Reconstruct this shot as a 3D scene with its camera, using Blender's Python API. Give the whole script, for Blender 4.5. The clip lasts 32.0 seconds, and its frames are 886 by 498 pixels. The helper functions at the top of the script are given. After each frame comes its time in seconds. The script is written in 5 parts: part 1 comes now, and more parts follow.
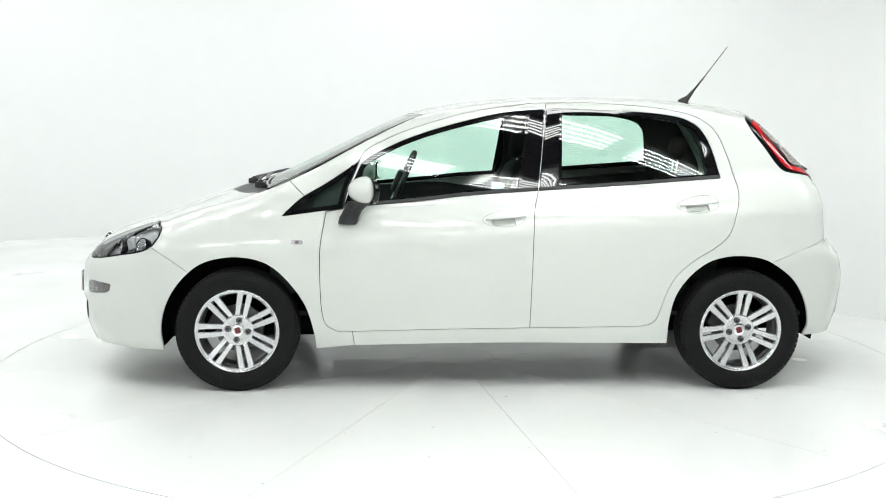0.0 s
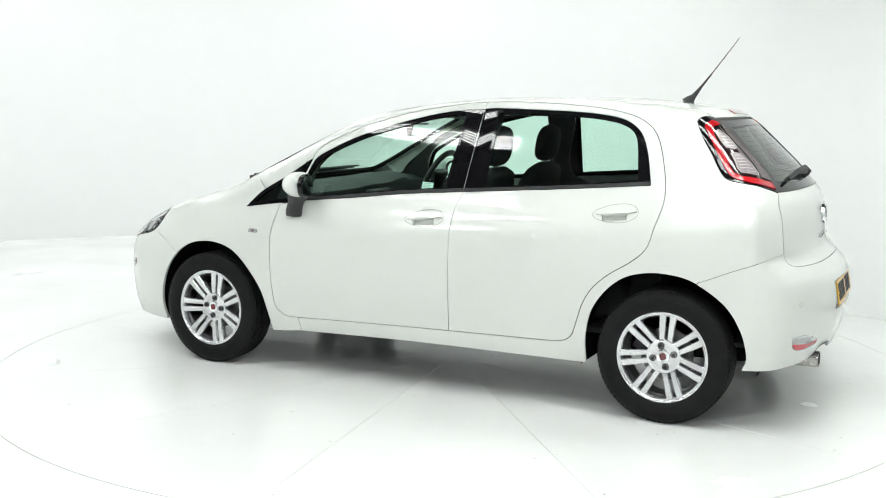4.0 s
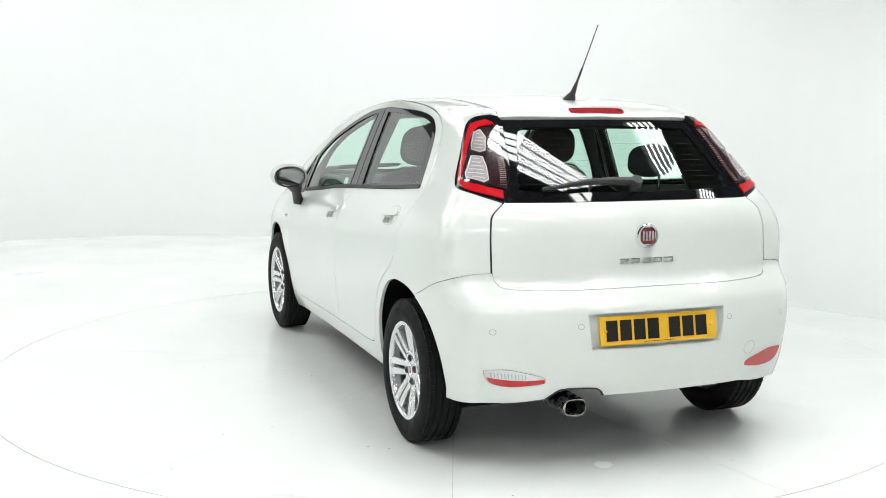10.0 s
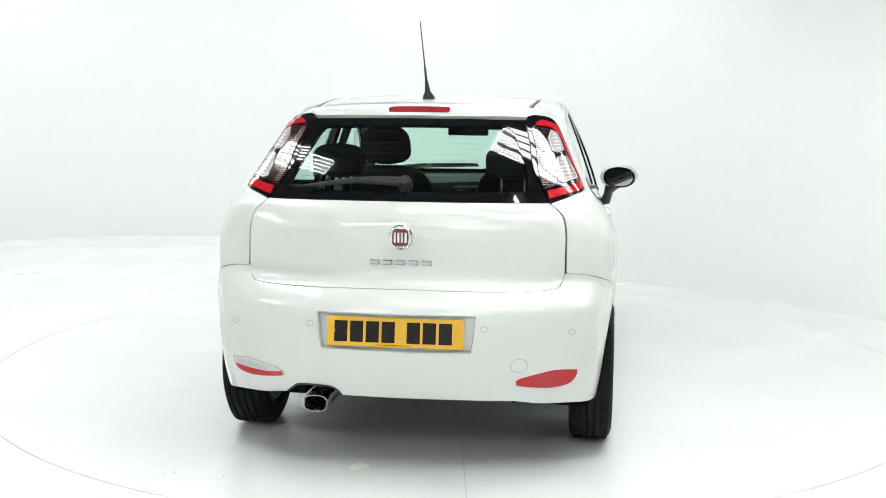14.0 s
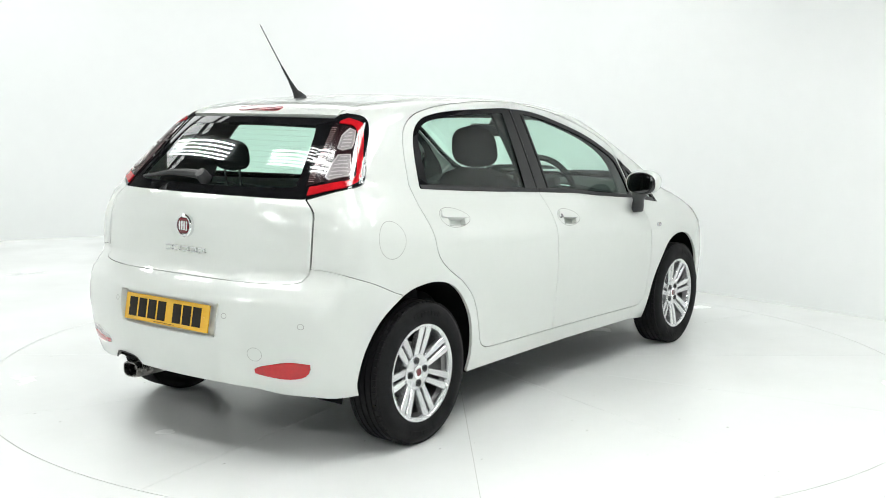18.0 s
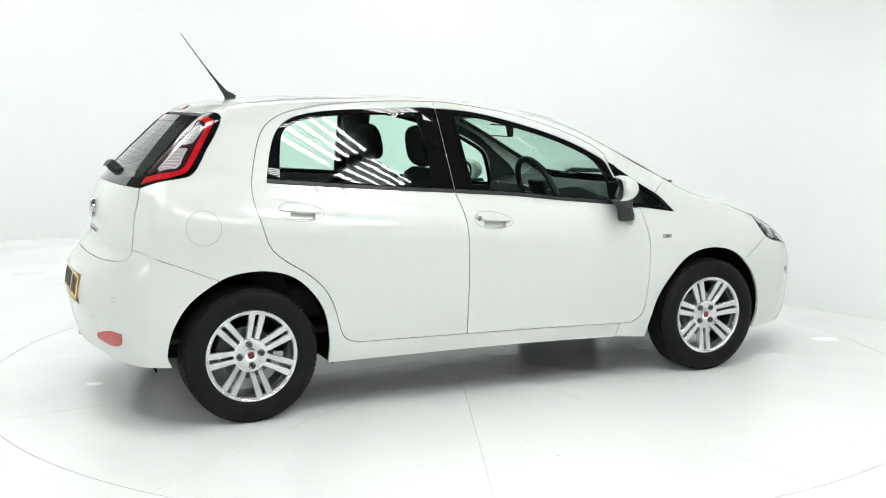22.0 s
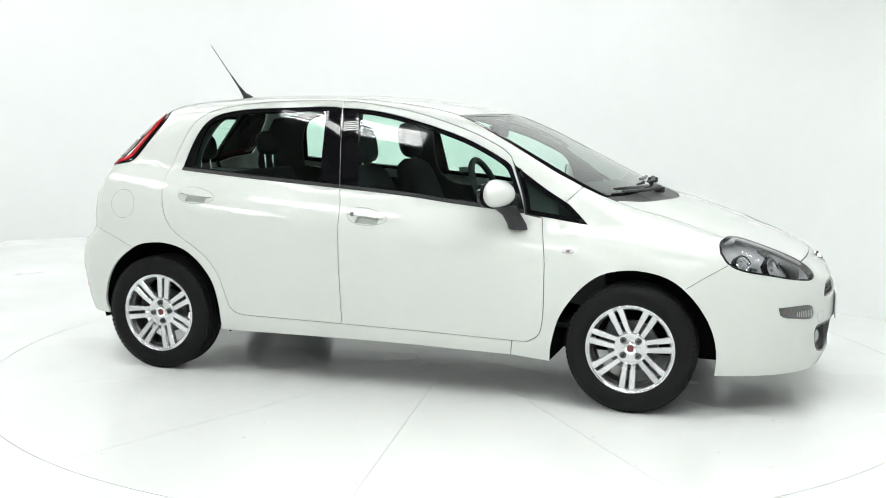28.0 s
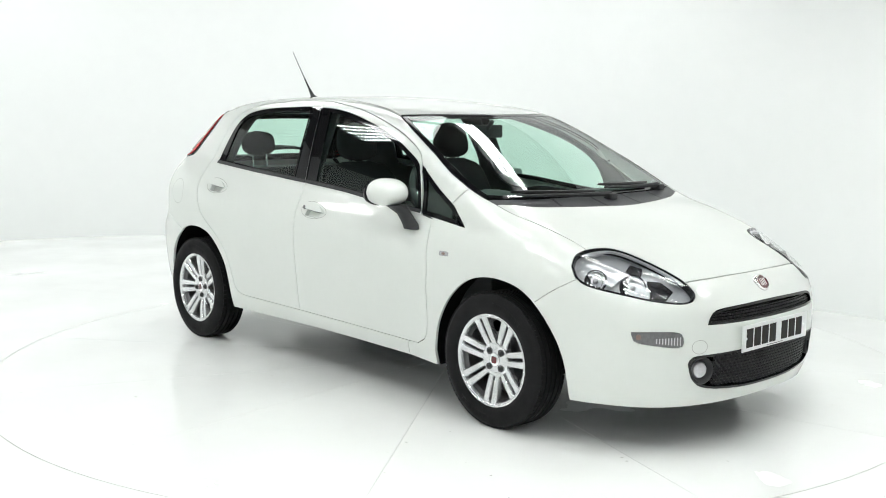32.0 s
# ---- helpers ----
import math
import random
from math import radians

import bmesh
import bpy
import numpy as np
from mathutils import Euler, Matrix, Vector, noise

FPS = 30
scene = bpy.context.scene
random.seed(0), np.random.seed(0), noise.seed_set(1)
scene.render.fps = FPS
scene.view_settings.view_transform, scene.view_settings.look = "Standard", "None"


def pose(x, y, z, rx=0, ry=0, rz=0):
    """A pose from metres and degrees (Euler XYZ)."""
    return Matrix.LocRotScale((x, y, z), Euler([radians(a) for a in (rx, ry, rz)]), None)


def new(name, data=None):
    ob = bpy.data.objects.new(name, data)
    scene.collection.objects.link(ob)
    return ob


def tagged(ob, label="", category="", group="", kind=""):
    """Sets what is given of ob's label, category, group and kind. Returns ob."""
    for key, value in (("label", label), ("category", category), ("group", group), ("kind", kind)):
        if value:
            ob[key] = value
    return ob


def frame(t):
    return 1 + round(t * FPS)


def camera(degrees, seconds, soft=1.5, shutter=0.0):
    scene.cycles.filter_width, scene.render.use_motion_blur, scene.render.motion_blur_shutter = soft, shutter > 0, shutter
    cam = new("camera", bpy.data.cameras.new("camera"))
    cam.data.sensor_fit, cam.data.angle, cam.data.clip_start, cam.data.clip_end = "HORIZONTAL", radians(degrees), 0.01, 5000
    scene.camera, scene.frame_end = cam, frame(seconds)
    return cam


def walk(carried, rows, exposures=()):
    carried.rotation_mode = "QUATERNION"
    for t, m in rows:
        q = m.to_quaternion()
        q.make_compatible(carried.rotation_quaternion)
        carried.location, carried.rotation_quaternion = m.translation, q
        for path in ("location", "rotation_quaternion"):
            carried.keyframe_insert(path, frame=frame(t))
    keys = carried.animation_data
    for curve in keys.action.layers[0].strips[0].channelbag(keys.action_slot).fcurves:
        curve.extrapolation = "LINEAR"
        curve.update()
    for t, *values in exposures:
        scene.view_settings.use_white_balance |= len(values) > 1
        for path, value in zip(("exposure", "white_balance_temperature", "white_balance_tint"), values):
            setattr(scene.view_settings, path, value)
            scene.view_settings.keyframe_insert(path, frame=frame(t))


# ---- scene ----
from mathutils.geometry import delaunay_2d_cdt
SECONDS = 32.0
TURN_START, TURN_RATE = 183.3247, -7.17759      # turntable heading in degrees, degrees a second
OFF = Vector((-0.138, -0.035, 0.0))             # the car's middle on the turntable

cam = camera(45.063, SECONDS, soft=0.95)
EYE = pose(0, -5.977, 1.4067, 90 - 7.584, 0, 0.6765) @ pose(0, 0, 0, 0, 0, 0.479)
walk(cam, [(0.0, EYE), (SECONDS, EYE)])

# ---------------------------------------------------------------- world and light
world = bpy.data.worlds.new("studio_world")
scene.world = world
world.use_nodes = True
world.node_tree.nodes["Background"].inputs[0].default_value = (0.95, 1.0, 0.99, 1)
world.node_tree.nodes["Background"].inputs[1].default_value = 0.15
scene.view_settings.exposure = -0.37


def area_lamp(name, m, w, h, watts, colour=(1, 0.99, 0.97)):
    la = bpy.data.lights.new(name, "AREA")
    la.shape, la.size, la.size_y, la.energy, la.color = "RECTANGLE", w, h, watts, colour
    ob = new(name, la)
    ob.matrix_world = m
    return ob


# ---------------------------------------------------------------- materials
def material(name, colour, rough=0.5, metal=0.0, coat=0.0, spec=0.5, grain=0.0, scale=30.0, bump=0.0, rough_var=0.0, emit=0.0, transmission=0.0, ior=1.5, random_amt=0.0, coat_rough=0.03, detail_scale=None):
    m = bpy.data.materials.new(name)
    m.use_nodes = True
    nt = m.node_tree
    b = nt.nodes["Principled BSDF"]
    b.inputs["Base Color"].default_value = (*colour, 1)
    b.inputs["Roughness"].default_value = rough
    b.inputs["Metallic"].default_value = metal
    b.inputs["Coat Weight"].default_value = coat
    b.inputs["Coat Roughness"].default_value = coat_rough
    b.inputs["Specular IOR Level"].default_value = spec
    b.inputs["IOR"].default_value = ior
    b.inputs["Transmission Weight"].default_value = transmission
    if emit:
        b.inputs["Emission Color"].default_value = (*colour, 1)
        b.inputs["Emission Strength"].default_value = emit
    if grain or bump or rough_var:
        tc = nt.nodes.new("ShaderNodeTexCoord")
        n1 = nt.nodes.new("ShaderNodeTexNoise")
        n1.inputs["Scale"].default_value = scale
        n1.inputs["Detail"].default_value = 5
        nt.links.new(tc.outputs["Object"], n1.inputs["Vector"])
        n2 = nt.nodes.new("ShaderNodeTexNoise")
        n2.inputs["Scale"].default_value = detail_scale or scale * 9
        n2.inputs["Detail"].default_value = 3
        nt.links.new(tc.outputs["Object"], n2.inputs["Vector"])
        add = nt.nodes.new("ShaderNodeMath")
        add.operation = "ADD"
        nt.links.new(n1.outputs["Fac"], add.inputs[0])
        nt.links.new(n2.outputs["Fac"], add.inputs[1])
        if grain:
            mr = nt.nodes.new("ShaderNodeMapRange")
            mr.inputs["From Min"].default_value, mr.inputs["From Max"].default_value = 0.6, 1.4
            mr.inputs["To Min"].default_value, mr.inputs["To Max"].default_value = 1 - grain, 1 + grain
            nt.links.new(add.outputs[0], mr.inputs["Value"])
            mx = nt.nodes.new("ShaderNodeVectorMath")
            mx.operation = "SCALE"
            mx.inputs[0].default_value = colour
            nt.links.new(mr.outputs[0], mx.inputs["Scale"])
            nt.links.new(mx.outputs[0], b.inputs["Base Color"])
        if rough_var:
            mr = nt.nodes.new("ShaderNodeMapRange")
            mr.inputs["From Min"].default_value, mr.inputs["From Max"].default_value = 0.3, 0.7
            mr.inputs["To Min"].default_value, mr.inputs["To Max"].default_value = max(0, rough - rough_var), min(1, rough + rough_var)
            nt.links.new(n1.outputs["Fac"], mr.inputs["Value"])
            nt.links.new(mr.outputs[0], b.inputs["Roughness"])
        if bump:
            bp = nt.nodes.new("ShaderNodeBump")
            bp.inputs["Strength"].default_value = bump
            bp.inputs["Distance"].default_value = 0.002
            nt.links.new(n2.outputs["Fac"], bp.inputs["Height"])
            nt.links.new(bp.outputs[0], b.inputs["Normal"])
    return m


def glass_material(name, tint, gloss_rough=0.0):
    """Thin pane: tinted see-through with Fresnel gloss."""
    m = bpy.data.materials.new(name)
    m.use_nodes = True
    nt = m.node_tree
    nt.nodes.clear()
    out = nt.nodes.new("ShaderNodeOutputMaterial")
    mix = nt.nodes.new("ShaderNodeMixShader")
    tr = nt.nodes.new("ShaderNodeBsdfTransparent")
    tr.inputs["Color"].default_value = (*tint, 1)
    gl = nt.nodes.new("ShaderNodeBsdfGlossy")
    gl.inputs["Roughness"].default_value = gloss_rough
    gl.inputs["Color"].default_value = (1, 1, 1, 1)
    lw = nt.nodes.new("ShaderNodeLayerWeight")
    lw.inputs["Blend"].default_value = 0.5
    pw = nt.nodes.new("ShaderNodeMath")
    pw.operation = "POWER"
    pw.inputs[1].default_value = 4.5
    nt.links.new(lw.outputs["Facing"], pw.inputs[0])
    dbl = nt.nodes.new("ShaderNodeMath")
    dbl.operation = "MULTIPLY_ADD"
    dbl.inputs[1].default_value, dbl.inputs[2].default_value = 0.85, 0.045
    dbl.use_clamp = True
    nt.links.new(pw.outputs[0], dbl.inputs[0])
    nt.links.new(dbl.outputs[0], mix.inputs[0])
    nt.links.new(tr.outputs[0], mix.inputs[1])
    nt.links.new(gl.outputs[0], mix.inputs[2])
    nt.links.new(mix.outputs[0], out.inputs["Surface"])
    return m


PAINT = material("white_car_paint", (0.66, 0.685, 0.655), 0.35, coat=1.0, coat_rough=0.012, grain=0.012, scale=3.0)
GAP = material("dark_joint", (0.018, 0.018, 0.018), 0.8, grain=0.1)
BLACK_GLOSS = material("gloss_black_trim", (0.005, 0.005, 0.006), 0.03, spec=0.45, grain=0.1)
BLACK_PLASTIC = material("grained_black_plastic", (0.015, 0.0155, 0.017), 0.5, grain=0.12, scale=40, bump=0.25)
GREY_PLASTIC = material("cowl_grey_plastic", (0.055, 0.056, 0.060), 0.42, grain=0.12, scale=20, bump=0.2)
RUBBER = material("tyre_rubber", (0.0075, 0.0075, 0.008), 0.7, spec=0.18, grain=0.22, scale=14, bump=0.3, rough_var=0.1)
LINER = material("arch_liner_felt", (0.006, 0.006, 0.0065), 0.95, spec=0.05, grain=0.25, scale=25, bump=0.4)
ALLOY = material("silver_alloy_paint", (0.70, 0.71, 0.72), 0.27, metal=0.75, spec=0.5, coat=0.3, grain=0.015, scale=4)
ALLOY_DARK = material("machined_barrel", (0.22, 0.22, 0.225), 0.35, metal=0.9, grain=0.1, scale=20)
STEEL = material("brake_steel", (0.16, 0.16, 0.165), 0.4, metal=1.0, grain=0.2, scale=40)
CHROME = material("chrome", (0.82, 0.83, 0.84), 0.08, metal=1.0, rough_var=0.03)
DARK_METAL = material("dark_bolt_metal", (0.035, 0.035, 0.038), 0.4, metal=0.4, grain=0.2)
RED_BADGE = material("badge_red_enamel", (0.13, 0.007, 0.012), 0.25, coat=1.0, grain=0.1)
CABIN = material("cabin_dark_cloth", (0.020, 0.021, 0.023), 0.95, spec=0.2, grain=0.25, scale=25, bump=0.1)
CABIN_TRIM = material("cabin_grey_trim", (0.030, 0.033, 0.034), 0.65, grain=0.15, scale=40, bump=0.25)
HEADLINING = material("headlining_cloth", (0.26, 0.26, 0.25), 0.95, grain=0.08, scale=60, bump=0.2)
GLASS = glass_material("green_tinted_glass", (0.80, 0.96, 0.89))
CLEAR = glass_material("clear_lamp_lens", (0.95, 0.96, 0.96))
MIRROR = material("mirror_glass", (0.85, 0.88, 0.88), 0.02, metal=1.0)
RED_LENS = material("red_lamp_plastic", (0.47, 0.008, 0.014), 0.12, spec=0.4, coat=0.4, grain=0.16, scale=60)
PINK_LENS = material("smoky_red_lens", (0.30, 0.20, 0.20), 0.15, coat=1.0, grain=0.2, scale=80)
CLEAR_FLUTE = material("fluted_clear_plastic", (0.66, 0.66, 0.68), 0.18, metal=0.55, coat=0.8, grain=0.16, scale=90, bump=0.5)
LAMP_BOWL = material("satin_lamp_reflector", (0.38, 0.385, 0.405), 0.28, metal=0.35, grain=0.1, scale=20)
LAMP_DARK = material("lamp_dark_bezel", (0.010, 0.010, 0.012), 0.2, spec=0.3, grain=0.15)
AMBER = material("amber_bulb", (0.10, 0.055, 0.04), 0.3, coat=0.4, grain=0.15, scale=60)
YELLOW_PLATE = material("yellow_plate", (0.74, 0.42, 0.022), 0.30, coat=0.3, grain=0.03, scale=50)
WHITE_PLATE = material("white_plate", (0.78, 0.79, 0.79), 0.30, coat=0.3, grain=0.03, scale=50)
PLATE_INK = material("plate_ink", (0.016, 0.013, 0.011), 0.5, spec=0.2, grain=0.1)
FLOOR = material("gloss_white_floor_paint", (0.84, 0.855, 0.84), 0.22, spec=0.5, grain=0.014, scale=1.2, rough_var=0.06)
GRILLE = material("black_grille_plastic", (0.010, 0.010, 0.011), 0.32, spec=0.4, grain=0.15, scale=40)
EXHAUST_LIP = material("black_bumper_lip", (0.012, 0.012, 0.012), 0.5, grain=0.15, scale=30)
WALL = material("matt_white_wall_paint", (0.875, 0.89, 0.88), 0.8, grain=0.012, scale=0.8)
SEAM = material("floor_seam_dirt", (0.36, 0.36, 0.33), 0.8, grain=0.3, scale=8)
CEILING = material("grey_ceiling_board", (0.10, 0.097, 0.094), 0.8, grain=0.1, scale=2)
TUBE = material("fluorescent_tube", (0.975, 1.0, 0.985), 0.4, emit=45.0)
DIFFUSER = material("lit_diffuser", (0.975, 1.0, 0.985), 0.4, emit=27.0)
CASING = material("lamp_casing_grey", (0.06, 0.06, 0.06), 0.5, grain=0.03)
GAP_SOFT = material("pale_joint", (0.35, 0.36, 0.34), 0.7, grain=0.1)
SMOKE_RED = material("dark_red_lens", (0.022, 0.007, 0.009), 0.12, coat=1.0, grain=0.2, scale=80)
PINK_FLUTE = material("pinkish_lens", (0.33, 0.305, 0.315), 0.20, metal=0.15, coat=0.5, grain=0.25, scale=120, bump=0.4)
LENS_RIM = material("bright_lens_rim", (0.66, 0.62, 0.62), 0.2, metal=0.3, coat=0.8, grain=0.05)
STICKER = material("window_sticker", (0.62, 0.74, 0.70), 0.5, grain=0.05)
LAMP_EDGE = material("lamp_grey_edge", (0.13, 0.13, 0.14), 0.3, coat=0.4, grain=0.1)
MARKER = material("ribbed_marker_lens", (0.13, 0.13, 0.135), 0.2, metal=0.4, coat=0.8, grain=0.35, scale=60, bump=0.5)
DEEP_RED = material("deep_red_lens", (0.28, 0.010, 0.016), 0.10, coat=1.0, grain=0.2, scale=90)


# ---------------------------------------------------------------- shape of the car body
def curve(x, *pts):
    """Smooth monotone curve through (x, value) pairs."""
    px = np.array(pts[0::2], float)
    py = np.array(pts[1::2], float)
    if px[0] > px[-1]:
        px, py = px[::-1], py[::-1]
    h = np.diff(px)
    d = np.diff(py) / h
    m = np.zeros_like(px)
    m[0], m[-1] = d[0], d[-1]
    same = d[:-1] * d[1:] > 0
    w1, w2 = 2 * h[1:] + h[:-1], h[1:] + 2 * h[:-1]
    with np.errstate(divide="ignore", invalid="ignore"):
        m[1:-1] = np.where(same, (w1 + w2) / (w1 / d[:-1] + w2 / d[1:]), 0)
    x = np.asarray(x, float)
    xc = np.clip(x, px[0], px[-1])
    i = np.clip(np.searchsorted(px, xc) - 1, 0, len(h) - 1)
    t = (xc - px[i]) / h[i]
    v = ((1 + 2 * t) * (1 - t) ** 2 * py[i] + t * (1 - t) ** 2 * h[i] * m[i]
         + t * t * (3 - 2 * t) * py[i + 1] + t * t * (t - 1) * h[i] * m[i + 1])
    return v + np.where(x < px[0], (x - px[0]) * m[0], 0) + np.where(x > px[-1], (x - px[-1]) * m[-1], 0)


def blend_max(a, b, k):
    h = np.maximum(k - np.abs(a - b), 0) / k
    return np.maximum(a, b) + h * h * k / 4


def belt(x):
    return 0.873 + (1.03 - x) * 0.092


def half_width(x, z):
    w = curve(x, 2.2, .60, 2.0, .685, 1.8, .745, 1.6, .785, 1.4, .808, 1.2, .82, .9, .828, .4, .832, -.7, .832, -1.2, .832, -1.5, .812, -1.75, .765, -2.0, .68)
    rb = curve(x, 2.0, .93, 1.0, .925, 0.2, .90, -.5, .875, -1.14, .848, -1.8, .82)
    zb = belt(x)
    v = (z - .15) / (zb - .15)
    low = curve(v, -.2, .84, 0, .895, .1, .935, .2, .962, .4, .985, .6, 1, .75, .998)
    t = np.clip((v - .75) / .25, 0, 1)
    mid = .998 - (.998 - rb) * t * t * (1.6 - .6 * t)
    s = np.maximum(z - zb, 0)
    g = curve(x, 1.2, .26, .6, .30, 0, .32, -.5, .32, -1.0, .37, -1.4, .5, -1.7, .6)
    return w * np.where(v < .75, low, mid) - g * s - .12 * s * s


def top_height(x, y):
    z = curve(x, 2.25, .50, 2.12, .665, 2.03, .72, 1.9, .762, 1.79, .800, 1.58, .878, 1.397, .942, 1.25, .985, 1.136, 1.03, .793, 1.195, .5, 1.333, .36, 1.385, .163, 1.424, -.057, 1.450, -.352, 1.466, -.703, 1.466, -1.159, 1.440, -1.4, 1.402, -1.6, 1.35)
    c = curve(x, 2.1, .08, 1.6, .07, 1.2, .09, .9, .085, .45, .08, .2, .08, -.3, .08, -1.0, .09, -1.5, .12)
    return z - c * y * y


def front_x(y, z):
    x = curve(z, .12, 2.05, .2, 2.11, .3, 2.145, .45, 2.158, .58, 2.15, .66, 2.12, .75, 2.06, .9, 1.9)
    return x - .2 * y ** 2 - .75 * y ** 4


def rear_x(y, z):
    x = curve(z, .12, -1.78, .2, -1.84, .3, -1.895, .42, -1.93, .55, -1.945, .66, -1.925, .715, -1.875, .76, -1.825, .82, -1.812, .92, -1.808, 1.0, -1.785, 1.08, -1.722, 1.2, -1.603, 1.38, -1.412, 1.46, -1.33)
    c = curve(z, .3, .24, .7, .24, .8, .17, 1.0, .2, 1.4, .22)
    return x + c * y ** 2 + .12 * y ** 4


def body_f(p):
    """Negative inside the car's outer surface."""
    x, y, z = p[..., 0], np.abs(p[..., 1]), p[..., 2]
    a = y - half_width(x, z)
    b = z - top_height(x, y)
    f = blend_max(a, b, curve(x, 2.0, .10, 1.2, .08, .9, .035, .3, .035, -.2, .05, -1.3, .06))
    f = blend_max(f, (x - front_x(y, z)) * .8, .12)
    f = blend_max(f, (rear_x(y, z) - x) * .8, .06)
    return f


def shoot(o, d, far=1.6):
    """First way out of the body from the inside points o along d."""
    lo, hi = np.zeros(len(o)), np.full(len(o), far)
    for _ in range(34):
        m = (lo + hi) / 2
        out = body_f(o + d * m[:, None]) > 0
        hi, lo = np.where(out, m, hi), np.where(out, lo, m)
    return o + d * lo[:, None]


def body_normal(p, e=.004):
    n = np.stack([body_f(p + np.eye(3)[k] * e) - body_f(p - np.eye(3)[k] * e) for k in range(3)], 1)
    return n / np.linalg.norm(n, axis=1)[:, None]


# ---------------------------------------------------------------- mesh tools
def mesh_object(name, verts, faces, mat, parent=None, label="", normals=None, smooth=True):
    me = bpy.data.meshes.new(name)
    me.from_pydata([tuple(v) for v in verts], [], [tuple(int(i) for i in f) for f in faces])
    me.materials.append(mat)
    if smooth:
        me.polygons.foreach_set("use_smooth", [True] * len(me.polygons))
    me.update()
    if normals is not None:
        me.normals_split_custom_set_from_vertices([tuple(n) for n in normals])
    ob = new(name, me)
    if parent is not None:
        ob.parent = parent
        if parent.get("carries"):
            ob.location = OFF
    if label:
        ob["label"] = label
    return ob


def part(name, bm, mat, parent, label="", smooth=35):
    """Links a bmesh as one mesh object under a thing or a part."""
    bmesh.ops.recalc_face_normals(bm, faces=bm.faces)
    me = bpy.data.meshes.new(name)
    if smooth:
        lim = radians(smooth)
        for f in bm.faces:
            f.smooth = True
        for e in bm.edges:
            e.smooth = not (len(e.link_faces) == 2 and e.calc_face_angle(0) > lim)
    bm.to_mesh(me)
    bm.free()
    me.materials.append(mat)
    ob = new(name, me)
    if parent is not None:
        ob.parent = parent
        if parent.get("carries"):
            ob.location = OFF
    if label:
        ob["label"] = label
    return ob


def resample(pts, step):
    """Catmull-Rom curve through pts (open), at about even steps."""
    p = np.array(pts, float)
    if len(p) > 2:
        q = np.vstack([2 * p[0] - p[1], p, 2 * p[-1] - p[-2]])
        out = []
        for i in range(1, len(q) - 2):
            a, b, c, d = q[i - 1], q[i], q[i + 1], q[i + 2]
            for t in np.linspace(0, 1, 12, endpoint=False):
                out.append(.5 * (2 * b + (c - a) * t + (2 * a - 5 * b + 4 * c - d) * t * t + (3 * b - a - 3 * c + d) * t ** 3))
        p = np.array(out + [p[-1]])
    s = np.concatenate([[0], np.cumsum(np.linalg.norm(np.diff(p, axis=0), axis=1))])
    n = max(1, int(round(s[-1] / step)))
    t = np.linspace(0, s[-1], n + 1)
    return np.stack([np.interp(t, s, p[:, k]) for k in range(p.shape[1])], 1)


def chain(*pieces, step=.018):
    """A closed outline out of smooth pieces that meet in corners."""
    out = []
    for pc in pieces:
        r = resample(pc, step)
        if out and np.linalg.norm(out[-1] - r[0]) < 1e-4:
            r = r[1:]
        out += list(r)
    out = np.array(out)
    if np.linalg.norm(out[0] - out[-1]) < 1e-4:
        out = out[:-1]
    return out


def ring(cx, cy, rx, ry, n=32, power=2.0):
    a = np.linspace(0, 2 * np.pi, n, endpoint=False)
    c, s = np.cos(a), np.sin(a)
    return np.stack([cx + rx * np.sign(c) * np.abs(c) ** (2 / power), cy + ry * np.sign(s) * np.abs(s) ** (2 / power)], 1)


def inset(loop, d):
    """Moves a closed 2D outline inwards by d (outwards if negative)."""
    p = np.array(loop)
    area = np.sum(p[:, 0] * np.roll(p[:, 1], -1) - np.roll(p[:, 0], -1) * p[:, 1])
    e = np.roll(p, -1, 0) - p
    L = np.linalg.norm(e, axis=1)[:, None] + 1e-12
    n = np.stack([-e[:, 1], e[:, 0]], 1) / L * (1 if area > 0 else -1)
    m = n + np.roll(n, 1, 0)
    m = m / np.maximum((m * m).sum(1)[:, None] / 2, .35)
    return p + m * d


def inside(q, loops):
    r = np.zeros(len(q), bool)
    for p in loops:
        a, b = p, np.roll(p, -1, 0)
        for (x1, y1), (x2, y2) in zip(a, b):
            if y1 != y2:
                r ^= ((y1 > q[:, 1]) != (y2 > q[:, 1])) & (q[:, 0] < (x2 - x1) * (q[:, 1] - y1) / (y2 - y1) + x1)
    return r


def fill(loops, step):
    """Triangles of the region inside an outline and outside its holes."""
    edge = np.vstack(loops)
    lo, hi = edge.min(0), edge.max(0)
    gx, gy = np.meshgrid(np.arange(lo[0] + step / 2, hi[0], step), np.arange(lo[1] + step / 2, hi[1], step))
    g = np.stack([gx.ravel(), gy.ravel()], 1)
    g = g[inside(g, loops)]
    if len(g):
        dist = np.min(np.linalg.norm(g[:, None] - edge[None], axis=2), axis=1)
        g = g[dist > step * .55]
    pts = np.vstack([edge, g]) if len(g) else edge
    es, k = [], 0
    for lp in loops:
        n = len(lp)
        es += [(k + i, k + (i + 1) % n) for i in range(n)]
        k += n
    vs, _, fs, *_ = delaunay_2d_cdt([Vector(p) for p in pts], es, [], 0, 1e-7)
    vs = np.array([tuple(v) for v in vs])
    fs = np.array([f for f in fs if len(f) == 3])
    fs = fs[inside(vs[fs].mean(1), loops)]
    return vs, fs


